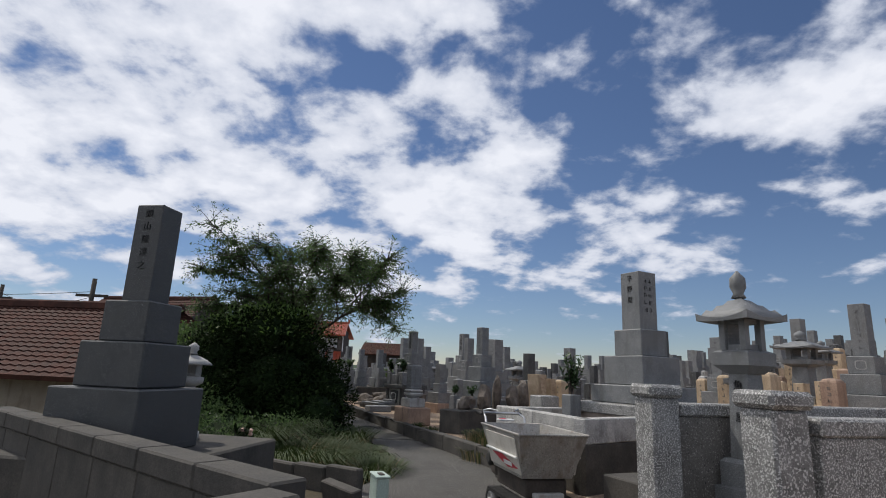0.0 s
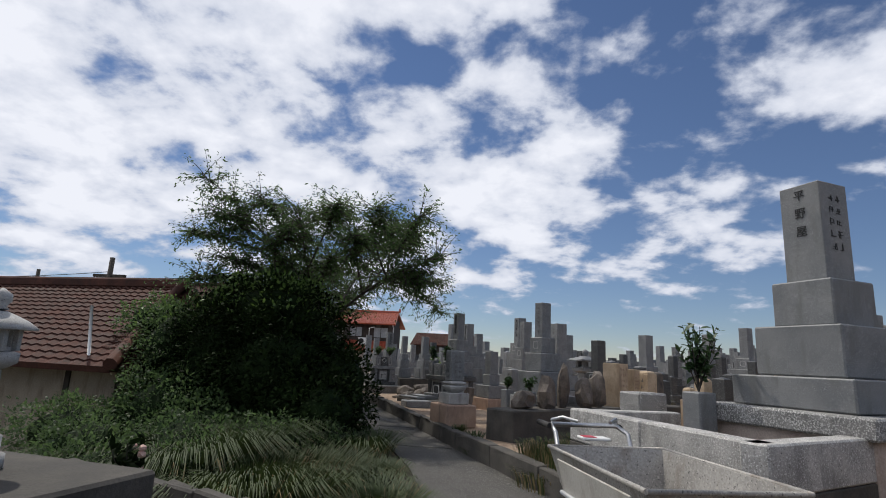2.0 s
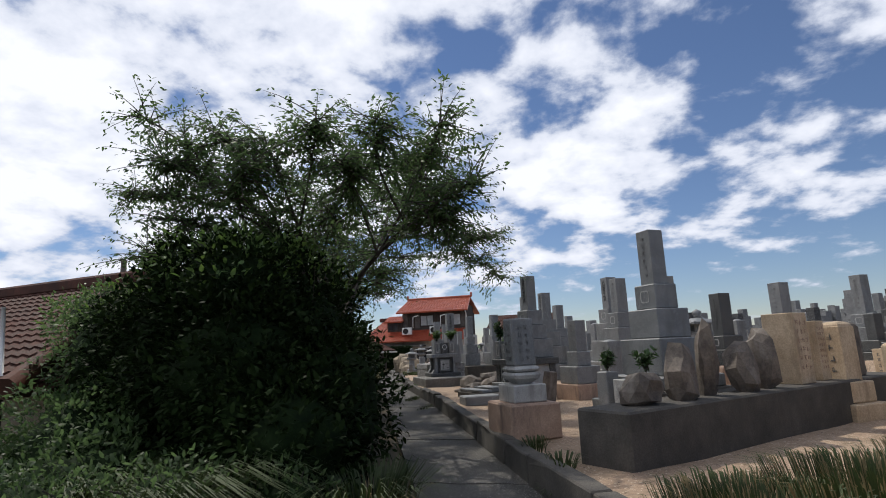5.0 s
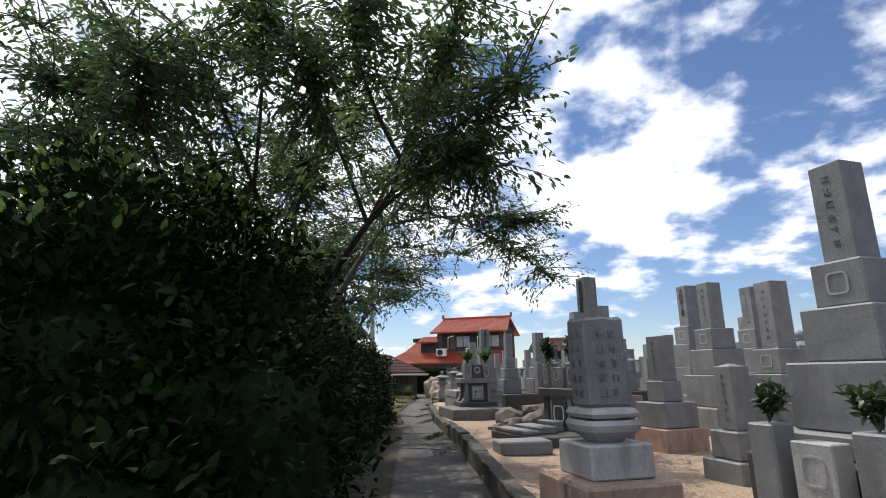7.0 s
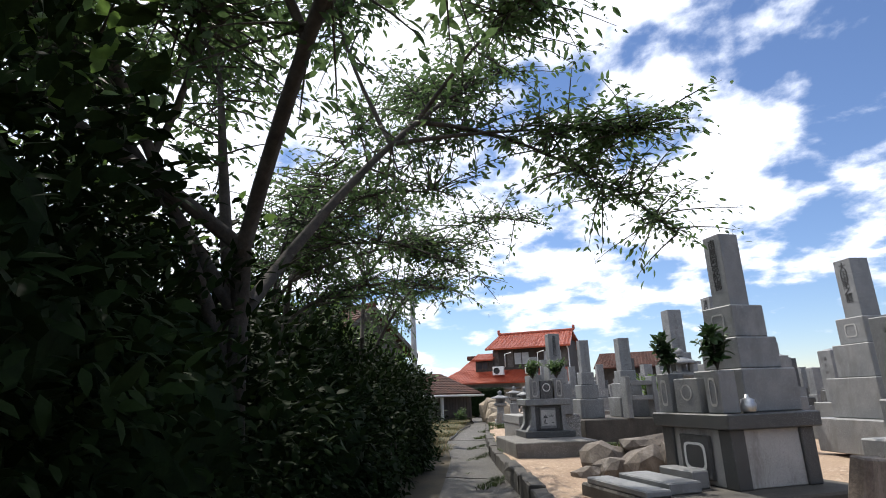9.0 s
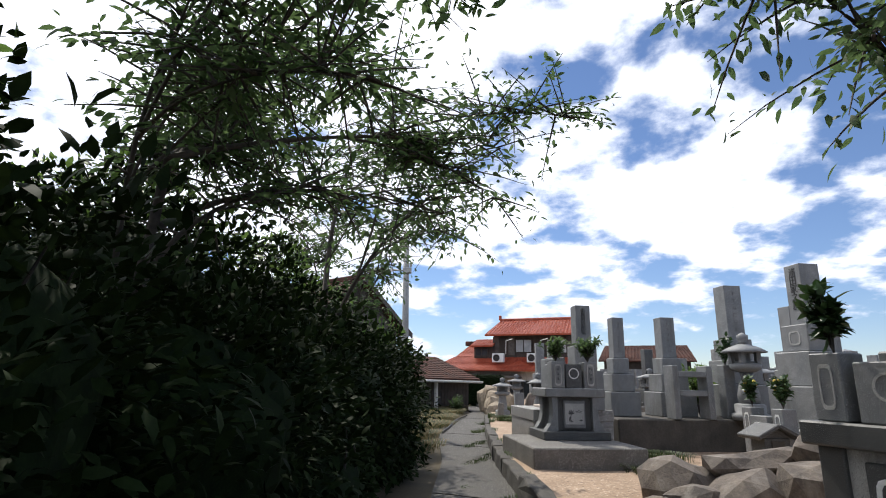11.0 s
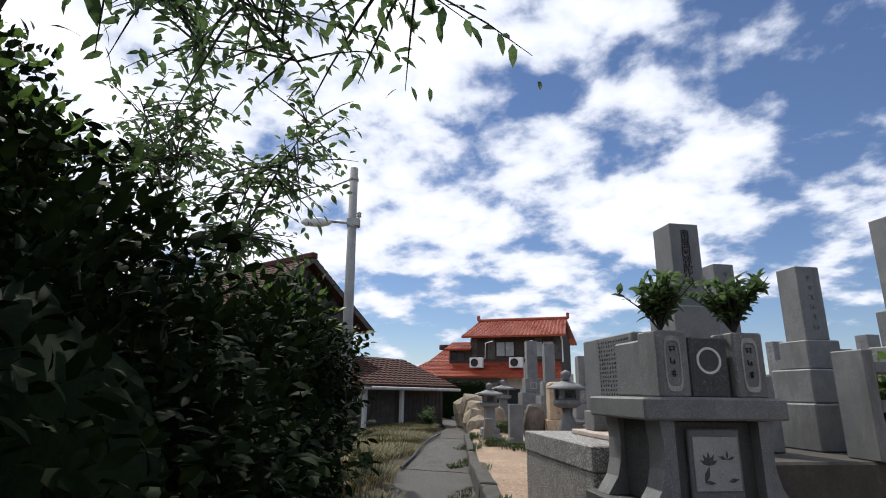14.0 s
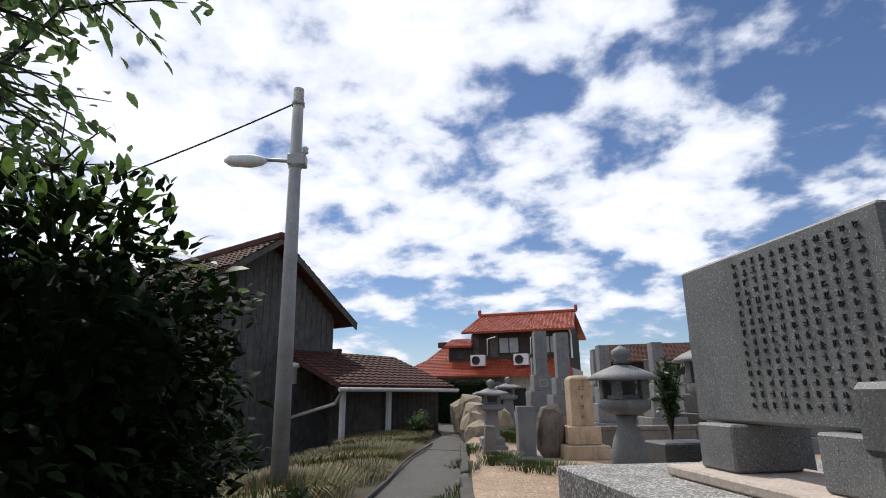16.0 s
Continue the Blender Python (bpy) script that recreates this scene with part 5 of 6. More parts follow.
    for iu in range(9):
        for iv in range(7):
            x, y = 5.2 + iu * 0.78 * c - iv * 1.05 * s + rs.uniform(-0.15, 0.15), 11.2 + iu * 0.78 * s + iv * 1.05 * c + rs.uniform(-0.15, 0.15)
            if rs.random() < 0.28:
                continue
            k = rs.uniform(0.8, 1.2)
            g = copy_thing(protos[rs.choice((4, 5, 5, 4, 6, 8, 3))], pose(x, y, rise(x, y) - 0.06, 0, 0, 30 + rs.uniform(-6, 6)))
            g.scale = (k * 0.85, k * 0.85, k)
    for o in protos + [lan]:
        for q in list(o.children_recursive) + [o]:
            bpy.data.objects.remove(q)
    return n


far_graves()


def grave_field():
    """The dense far rows of small gravestones, too many to tell apart."""
    rs = random.Random(77)
    bm = bmesh.new()
    turn = Matrix.Rotation(radians(30), 4, "Z")
    for i in range(330):
        y = rs.uniform(32, 66)
        x = along(RIGHT, min(y, 45)) + rs.uniform(7, 36)
        k, z = rs.uniform(0.8, 1.25), rise(x, y) - 0.05
        for w, z0, z1 in ((0.9, 0, 0.4), (0.6, 0.4, 0.85), (0.34, 0.85, rs.uniform(1.5, 1.95))):
            bmesh.ops.create_cube(bm, size=1, matrix=Matrix.Translation((x, y, z + k * (z0 + z1) / 2)) @ turn @ Matrix.Diagonal((w * k, w * k, (z1 - z0) * k, 1)))
    return part("gravestone_field", bm, GRANITE)


tagged(grave_field(), "far rows of small grey granite gravestones", "gravestones", kind="stuff")


# ---- trees and shrubs ----
def bezier(a, b, c, n):
    return [a.lerp(b, i / n).lerp(b.lerp(c, i / n), i / n) for i in range(n + 1)]


def tree(name, base, trunk_top, tips, r0, label, leaf, leafsize, per_twig, twigs, seed, spread=0.75, droop=0.35, ratio=0.36):
    """Trunk, limbs towards the tips, twigs on the limbs and leaflets along the twigs."""
    rs = random.Random(seed)
    t = thing(name, pose(*base), label, "tree" if name == "tree" else "shrub")
    o = Vector(base)
    bm = bmesh.new()
    tt = Vector(trunk_top) - o
    mid = tt * 0.5 + Vector((rs.uniform(-0.15, 0.15), rs.uniform(-0.15, 0.15), 0))
    pts = bezier(Vector((0, 0, 0)), mid, tt, 6)
    add_tube(bm, pts, [r0 * (1 - 0.45 * i / 6) for i in range(7)], 9)
    leaves, dirs = [], []
    mains = []
    order = list(range(0, len(tips), 4)) + [k for k in range(len(tips)) if k % 4]
    for k in order:
        e = Vector(tips[k]) - o
        if k % 4 == 0:
            s0, rl = pts[rs.choice((3, 4, 5, 6))], r0 * 0.5
        else:
            near = min(mains, key=lambda l: (l[6] - e).length)
            s0, rl = near[rs.choice((3, 4, 5))], r0 * 0.26
        ctrl = s0.lerp(e, 0.5) + Vector((rs.uniform(-0.4, 0.4), rs.uniform(-0.4, 0.4), 0.1 + 0.12 * (e - s0).length))
        limb = bezier(s0, ctrl, e, 9)
        if k % 4 == 0:
            mains.append(limb)
        add_tube(bm, limb, [rl * (1 - 0.88 * i / 9) for i in range(10)], 6)
        for j in range(twigs):
            f = 0.34 + 0.66 * rs.random() ** 0.6
            q = limb[min(9, int(f * 9))].lerp(limb[min(9, int(f * 9) + 1)], rs.random())
            L = (0.35 + rs.random() * spread)
            dv = Vector((rs.gauss(0, 1), rs.gauss(0, 1), rs.gauss(0.15, 0.5))).normalized()
            end = q + dv * L + Vector((0, 0, -droop * L * 0.5))
            tw = bezier(q, q + dv * L * 0.6, end, 3)
            add_tube(bm, tw, [0.010, 0.007, 0.005, 0.002], 4)
            for i in range(per_twig):
                g = (i + 0.8) / per_twig
                p = tw[0].lerp(tw[1], g * 3) if g < 0.334 else (tw[1].lerp(tw[2], g * 3 - 1) if g < 0.667 else tw[2].lerp(tw[3], min(1, g * 3 - 2)))
                p = p + Vector((rs.gauss(0, 0.05), rs.gauss(0, 0.05), rs.gauss(0, 0.04)))
                sd = 1 if i % 2 else -1
                ax = (end - q).normalized()
                lat = ax.cross(Vector((0, 0, 1)))
                dd = ax * 0.6 + lat * sd * 0.9 + Vector((rs.gauss(0, 0.3), rs.gauss(0, 0.3), rs.gauss(-droop, 0.3)))
                leaves.append(p)
                dirs.append(dd)
    part("trunk", bm, BARK, t)
    part("crown", leaves_mesh("crown", leaves, leafsize, leaf, ratio, 0.2, seed, np.array(dirs)), leaf, t)
    return t


def shrub(base, lobes, n, leafsize, leaf, label, seed, ratio=0.45, stems=18, young=0.0):
    """A dense bush: stems and leaves gathered near the skins of overlapping lobes, around dark cores that stand in for
    inner shade.
    """
    rs = np.random.RandomState(seed)
    rr = random.Random(seed)
    t = thing("shrub", pose(*base), label, "shrub", "path shrubs")
    lob = np.array(lobes, float)
    lob[:, :3] -= np.array(base)
    vol = lob[:, 3] ** 2 * lob[:, 5] / 1.0 + lob[:, 3] * lob[:, 5]
    pick = rs.choice(len(lob), n, p=vol / vol.sum())
    d = rs.normal(size=(n, 3))
    d /= np.linalg.norm(d, axis=1)[:, None]
    rad = 0.62 + 0.42 * rs.rand(n) ** 0.7
    bump = 1 + 0.16 * np.sin(d[:, 0] * 7 + pick) * np.cos(d[:, 1] * 6 + pick * 2) + 0.10 * np.sin(d[:, 2] * 11 + pick)
    c = lob[pick, :3] + d * lob[pick, 3:6] * (rad * bump)[:, None]
    keep = c[:, 2] > -0.25
    c, d = c[keep], d[keep]
    dd = d * 0.9 + rs.normal(size=c.shape) * 0.65
    bm = bmesh.new()
    for i in range(stems):
        l = lob[rr.randrange(len(lob))]
        top = Vector((l[0] + rr.uniform(-0.6, 0.6) * l[3], l[1] + rr.uniform(-0.6, 0.6) * l[4], l[2] + rr.uniform(-0.1, 0.9) * l[5]))
        foot = Vector((l[0] + rr.uniform(-0.3, 0.3), l[1] + rr.uniform(-0.3, 0.3), 0))
        add_tube(bm, bezier(foot, foot.lerp(top, 0.5) + Vector((rr.uniform(-0.3, 0.3), rr.uniform(-0.3, 0.3), 0.2)), top, 5), [0.03, 0.026, 0.02, 0.014, 0.008, 0.004], 5)
    part("branchwork", bm, BARK, t)
    # added near-black spheres give the shade between the leaves; no real part of the bush
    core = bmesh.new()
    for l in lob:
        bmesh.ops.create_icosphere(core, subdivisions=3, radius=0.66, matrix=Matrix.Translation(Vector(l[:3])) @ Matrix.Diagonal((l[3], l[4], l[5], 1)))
    part("inner_foliage", rough(core, 0.12, 3.0, seed), HEDGE_AND_SHADE, t)
    if young:
        ny = int(len(c) * young)
        outer = np.argsort(-(np.linalg.norm(d, axis=1) * 0 + c[:, 2] + rs.rand(len(c)) * 1.6))[:ny]
        tagged(part("new_growth", leaves_mesh("new_growth", c[outer] + d[outer] * 0.06, leafsize, LEAF_YOUNG, ratio, 0, seed + 5, dd[outer]), LEAF_YOUNG, t), kind="stuff")
    part("foliage", leaves_mesh("foliage", c, leafsize, leaf, ratio, 0.1, seed, dd), leaf, t)
    return t


TREE_TIPS = [(-6.1, 13.0, 4.8), (-6.2, 13.2, 3.55), (-5.5, 13.0, 3.9), (-4.8, 13.2, 4.35), (-3.95, 13.2, 4.1), (-3.05, 13.0, 4.2), (-2.3, 13.3, 4.2), (-1.45, 13.5, 4.1), (-1.0, 13.5, 3.2), (-1.5, 14.2, 2.9),
             (-2.65, 12.9, 3.5), (-3.8, 12.6, 3.5), (-5.2, 12.7, 2.95), (-6.2, 13.4, 2.6), (-1.45, 18.6, 2.5), (-1.6, 17.8, 3.3), (-3.0, 18.2, 4.6), (-4.4, 18.6, 4.9), (-2.1, 16.6, 4.2), (-4.2, 16.8, 5.2),
             (-5.0, 16.0, 4.5), (-3.6, 14.6, 3.4), (-2.4, 15.4, 4.4), (-4.8, 14.4, 3.2)]
tree("tree", (-3.9, 15.5, -0.5), (-3.8, 15.3, 1.9), TREE_TIPS, 0.095, "spreading deciduous tree with pinnate leaves leaning over the path", LEAF, 0.08, 22, 78, 3, 0.5, 0.3, 0.36)
tree("tree", (-6.6, 20.8, -0.5), (-6.4, 20.6, 2.0), [(-4.7, 21.0, 3.4), (-5.3, 22.0, 3.0), (-5.6, 21.6, 3.9), (-5.2, 19.9, 4.2), (-6.6, 21.6, 4.4), (-7.4, 20.8, 4.2), (-6.4, 22.6, 3.0), (-7.4, 22.6, 3.4)], 0.07,
     "slender tree with drooping leafy branches over shrubs", LEAF, 0.10, 12, 28, 8, 0.5, 0.35, 0.36)
tree("tree", (-8.7, 23.9, -0.6), (-8.5, 23.8, 1.6), [(-7.0, 23.5, 3.3), (-7.5, 23.5, 2.9), (-8.6, 23.5, 3.2), (-8.3, 23.6, 3.8), (-9.4, 23.6, 4.0), (-7.5, 23.4, 2.2), (-7.3, 24.0, 3.4), (-9.2, 24.2, 3.6), (-8.3, 24.2, 2.9), (-10.0, 24.4, 3.4), (-9.3, 25.0, 2.6)], 0.05,
     "young broad-leaved tree above the shrub bank", LEAF, 0.10, 9, 20, 9, 0.4, 0.35, 0.42)
tree("tree", (-5.7, 17.5, -0.5), (-5.4, 17.6, 2.3), [(-4.5, 19.9, 2.5), (-4.05, 20.0, 2.6), (-3.4, 20.1, 3.4), (-4.5, 19.6, 3.0), (-4.0, 19.9, 3.1), (-3.9, 17.6, 2.5), (-4.3, 17.5, 2.9), (-3.4, 17.6, 3.0), (-4.9, 17.5, 3.6), (-3.1, 17.6, 3.6), (-4.3, 17.5, 4.0), (-5.0, 18.6, 3.6), (-5.6, 18.2, 2.6), (-5.2, 18.0, 3.2), (-6.2, 18.8, 3.4), (-5.9, 18.4, 3.0), (-5.0, 18.6, 2.4), (-6.4, 18.2, 2.6), (-5.5, 18.9, 3.9), (-6.6, 19.2, 4.2), (-6.0, 19.4, 2.8), (-6.8, 18.6, 3.6)], 0.05,
     "slender tree with pinnate branches arching over the path", LEAF, 0.08, 16, 34, 12, 0.45, 0.2, 0.36)

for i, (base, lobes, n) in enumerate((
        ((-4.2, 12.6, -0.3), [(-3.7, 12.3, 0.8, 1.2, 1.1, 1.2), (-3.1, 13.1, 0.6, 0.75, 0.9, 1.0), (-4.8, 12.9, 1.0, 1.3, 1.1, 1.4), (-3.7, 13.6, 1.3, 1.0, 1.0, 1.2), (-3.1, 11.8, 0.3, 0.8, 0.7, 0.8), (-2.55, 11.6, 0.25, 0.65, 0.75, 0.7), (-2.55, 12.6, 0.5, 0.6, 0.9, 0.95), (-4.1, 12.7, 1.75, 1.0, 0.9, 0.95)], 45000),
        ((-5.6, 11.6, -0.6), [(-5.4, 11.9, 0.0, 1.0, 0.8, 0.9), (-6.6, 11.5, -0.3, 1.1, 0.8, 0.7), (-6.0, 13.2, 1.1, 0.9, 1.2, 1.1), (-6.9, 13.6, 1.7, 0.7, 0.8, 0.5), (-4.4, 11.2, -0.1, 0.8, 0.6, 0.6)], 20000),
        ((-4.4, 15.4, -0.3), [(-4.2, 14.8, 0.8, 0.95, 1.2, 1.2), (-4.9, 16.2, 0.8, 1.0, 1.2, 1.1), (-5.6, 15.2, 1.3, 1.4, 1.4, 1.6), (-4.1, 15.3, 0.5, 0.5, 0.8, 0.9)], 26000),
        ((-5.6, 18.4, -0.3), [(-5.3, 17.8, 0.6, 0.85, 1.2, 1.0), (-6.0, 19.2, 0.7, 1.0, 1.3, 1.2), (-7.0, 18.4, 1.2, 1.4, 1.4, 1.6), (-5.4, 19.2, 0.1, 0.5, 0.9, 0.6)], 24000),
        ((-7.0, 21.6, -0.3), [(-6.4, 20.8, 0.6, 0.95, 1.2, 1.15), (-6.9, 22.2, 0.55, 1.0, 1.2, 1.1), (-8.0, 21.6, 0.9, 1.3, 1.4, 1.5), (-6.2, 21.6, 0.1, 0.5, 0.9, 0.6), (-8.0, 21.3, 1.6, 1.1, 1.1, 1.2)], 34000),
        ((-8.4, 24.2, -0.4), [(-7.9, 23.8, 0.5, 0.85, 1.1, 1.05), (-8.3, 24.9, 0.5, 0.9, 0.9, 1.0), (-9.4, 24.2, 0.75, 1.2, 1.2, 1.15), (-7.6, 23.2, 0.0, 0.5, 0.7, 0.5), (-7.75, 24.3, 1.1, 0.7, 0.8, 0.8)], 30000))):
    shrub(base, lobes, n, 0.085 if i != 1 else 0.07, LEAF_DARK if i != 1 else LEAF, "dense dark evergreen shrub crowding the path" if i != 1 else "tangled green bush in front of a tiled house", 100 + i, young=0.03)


shrub((-3.6, 10.4, -0.4), [(-2.9, 10.5, -0.1, 0.7, 0.6, 0.5), (-4.0, 10.2, -0.2, 0.8, 0.6, 0.55), (-5.2, 10.0, -0.3, 0.8, 0.6, 0.6), (-2.2, 10.9, -0.2, 0.45, 0.5, 0.45), (-3.4, 9.5, -0.3, 0.8, 0.5, 0.4), (-4.6, 9.4, -0.4, 0.8, 0.5, 0.45)], 14000, 0.06, LEAF, "leafy green weeds at the foot of a bush", 140, 0.4, 10)

# ---- grass ----
def scatter_grass(label, spots, count, height, mat, seed, lean=0.6, width=0.006):
    rs = np.random.RandomState(seed)
    s = np.array(spots, float)
    w = s[:, 2] * s[:, 3]
    pick = rs.choice(len(s), count, p=w / w.sum())
    a, r = rs.rand(count) * 6.283, np.sqrt(rs.rand(count))
    x, y = s[pick, 0] + np.cos(a) * r * s[pick, 2], s[pick, 1] + np.sin(a) * r * s[pick, 3]
    z = np.array([-0.03 if px > along(RIGHT, py) + 0.1 else fall(px, py) - 0.02 for px, py in zip(x, y)])
    return tagged(part("grass", blades_mesh("grass", np.stack([x, y, z], 1), np.full(count, height) * s[pick, 4], mat, seed, lean, width), mat), label, "grass", kind="stuff")


BED = [(-1.5, 8.6, 0.9, 1.3, 0.55), (-2.6, 9.4, 1.3, 1.5, 0.8), (-1.25, 9.8, 0.35, 0.8, 0.4), (-4.0, 10.4, 1.4, 1.4, 1.3), (-5.4, 11.2, 1.4, 1.4, 1.4), (-1.7, 11.3, 0.35, 0.7, 0.6), (-0.9, 8.4, 0.4, 0.8, 0.35)]
scatter_grass("long green grass and weeds in a bed beside the path", BED, 8500, 0.55, GRASS, 1, 1.2, 0.008)
scatter_grass("dry yellow grass among green weeds", BED, 1300, 0.4, DRYGRASS, 2, 1.3, 0.007)
PLOTG = [(1.0, 10.1, 0.6, 0.9, 1.0), (1.7, 10.6, 0.6, 0.6, 1.2), (2.6, 11.2, 0.7, 0.5, 1.1), (3.6, 11.9, 0.6, 0.5, 1.0), (4.6, 13.8, 0.5, 0.5, 1.4), (5.4, 15.0, 0.7, 0.7, 1.4), (3.4, 17.2, 1.0, 0.8, 1.2), (5.2, 11.6, 0.7, 0.5, 1.2)]
scatter_grass("tall thin green grass between grave plots", PLOTG, 5500, 0.5, GRASS, 3, 0.35)
scatter_grass("tall dry grass between grave plots", PLOTG, 3500, 0.48, DRYGRASS, 4, 0.35)
EDGE = [(-5.0, 22.5, 0.16, 0.9, 0.6), (-5.7, 24.2, 0.14, 0.9, 0.5), (-6.5, 26.2, 0.14, 0.9, 0.5), (-4.3, 20.9, 0.14, 0.7, 0.5), (-7.4, 28.8, 0.16, 0.7, 0.7), (-8.2, 31.3, 0.25, 0.5, 0.7), (-3.4, 19.0, 0.12, 0.8, 0.4), (-0.45, 12.9, 0.12, 0.3, 0.6), (-0.15, 11.9, 0.15, 0.25, 0.7), (-2.9, 22.6, 0.5, 0.3, 0.5), (-3.0, 24.0, 0.4, 0.3, 0.5), (-1.8, 23.4, 0.5, 0.2, 0.4), (-6.6, 29.6, 0.5, 0.4, 0.5), (-7.9, 34.0, 0.5, 0.8, 0.9), (-7.3, 30.2, 0.3, 0.4, 0.5)]
scatter_grass("short green grass tufts along the kerb", EDGE, 4200, 0.3, GRASS, 5, 0.7)
FAR = [(-9.4, 29.6, 0.7, 1.2, 1.0), (-10.6, 32.0, 1.0, 1.6, 1.1), (-11.6, 35.0, 1.0, 1.6, 1.0), (-9.0, 27.6, 0.7, 1.0, 1.2), (-12.8, 38.0, 1.2, 1.5, 0.9), (-8.0, 26.2, 0.35, 1.0, 0.6), (-7.1, 24.6, 0.3, 0.9, 0.5)]
scatter_grass("dry straw-coloured grass verge", FAR, 5200, 0.34, DRYGRASS, 6, 0.9)
scatter_grass("green grass verge with weeds", FAR, 5200, 0.34, GRASS, 7, 0.8)


# ---- houses ----
def tiled_roof(parent, a, b, c, d, mat, pitch=0.27, row=0.24, label=""):
    """A sheet of pantiles over the slope with corners eave a, b and ridge d, c: ribs down the slope, stepped rows."""
    a, b, c, d = (Vector(p) for p in (a, b, c, d))
    across, upv = (b - a), (d - a)
    n = across.cross(upv).normalized()
    nx, ny = max(2, round(across.length / pitch)), max(2, round(upv.length / row))
    bm = bmesh.new()
    sub = 4
    rows = []
    for j in range(ny):
        for e in (0, 1):
            f = (j + e) / ny
            line = []
            for i in range(nx * sub + 1):
                g = i / (nx * sub)
                p = a.lerp(b, g).lerp(d.lerp(c, g), f)
                k = (i % sub) / sub
                hgt = 0.035 * (0.5 + 0.5 * math.cos(2 * math.pi * k)) + (0.03 if e == 0 else 0.0)
                line.append(bm.verts.new(p + n * hgt))
            rows.append(line)
    for r0, r1 in zip(rows, rows[1:]):
        for i in range(len(r0) - 1):
            bm.faces.new((r0[i], r0[i + 1], r1[i + 1], r1[i]))
    under = [bm.verts.new(p - n * 0.06) for p in (a, b, c, d)]
    bm.faces.new(list(reversed(under)))
    for e0, e1, u0, u1 in ((rows[0][0], rows[0][-1], under[0], under[1]), (rows[0][-1], rows[-1][-1], under[1], under[2]), (rows[-1][-1], rows[-1][0], under[2], under[3]), (rows[-1][0], rows[0][0], under[3], under[0])):
        bm.faces.new((e0, u0, u1, e1))
    return part("roof", bm, mat, parent, label)


def window(parent, m, w, h, pane=GLASS, frame_mat=DARKWOOD):
    f = bmesh.new()
    t = 0.05
    for x0, x1, z0, z1 in ((-w / 2, w / 2, 0, t), (-w / 2, w / 2, h - t, h), (-w / 2, -w / 2 + t, t, h - t), (w / 2 - t, w / 2, t, h - t), (-t / 2, t / 2, t, h - t)):
        add_box(f, x0, x1, -0.05, 0.03, z0, z1, 0.004)
    win = part("window", f, frame_mat, parent, at=m)
    for s in (-1, 1):
        part("pane", box(s * w / 4 - w / 4 + t * 0.6, s * w / 4 + w / 4 - t * 0.6, -0.012, -0.004, t, h - t, 0), pane, win)
    return win


def ac_unit(m):
    u = thing("air_conditioner", m, "white outdoor air-conditioning unit on a bracket", "air conditioner", "air conditioners")
    part("casing", box(-0.42, 0.42, -0.15, 0.15, 0, 0.62, 0.02), WHITEPAINT, u)
    part("fan_grille", lathe([(0.24, -0.01), (0.24, 0.012), (0.20, 0.012), (0.20, 0.0), (0.06, 0.0), (0.05, 0.015), (0.01, 0.015)], 24), RUBBER, u, at=pose(-0.10, -0.155, 0.31, 90, 0, 0))
    part("pipe", tube([(0.42, 0, 0.5), (0.55, 0, 0.6), (0.55, 0.05, 1.5), (1.0, 0.12, 1.62)], 0.035, 6), WHITEPAINT, u)
    return u


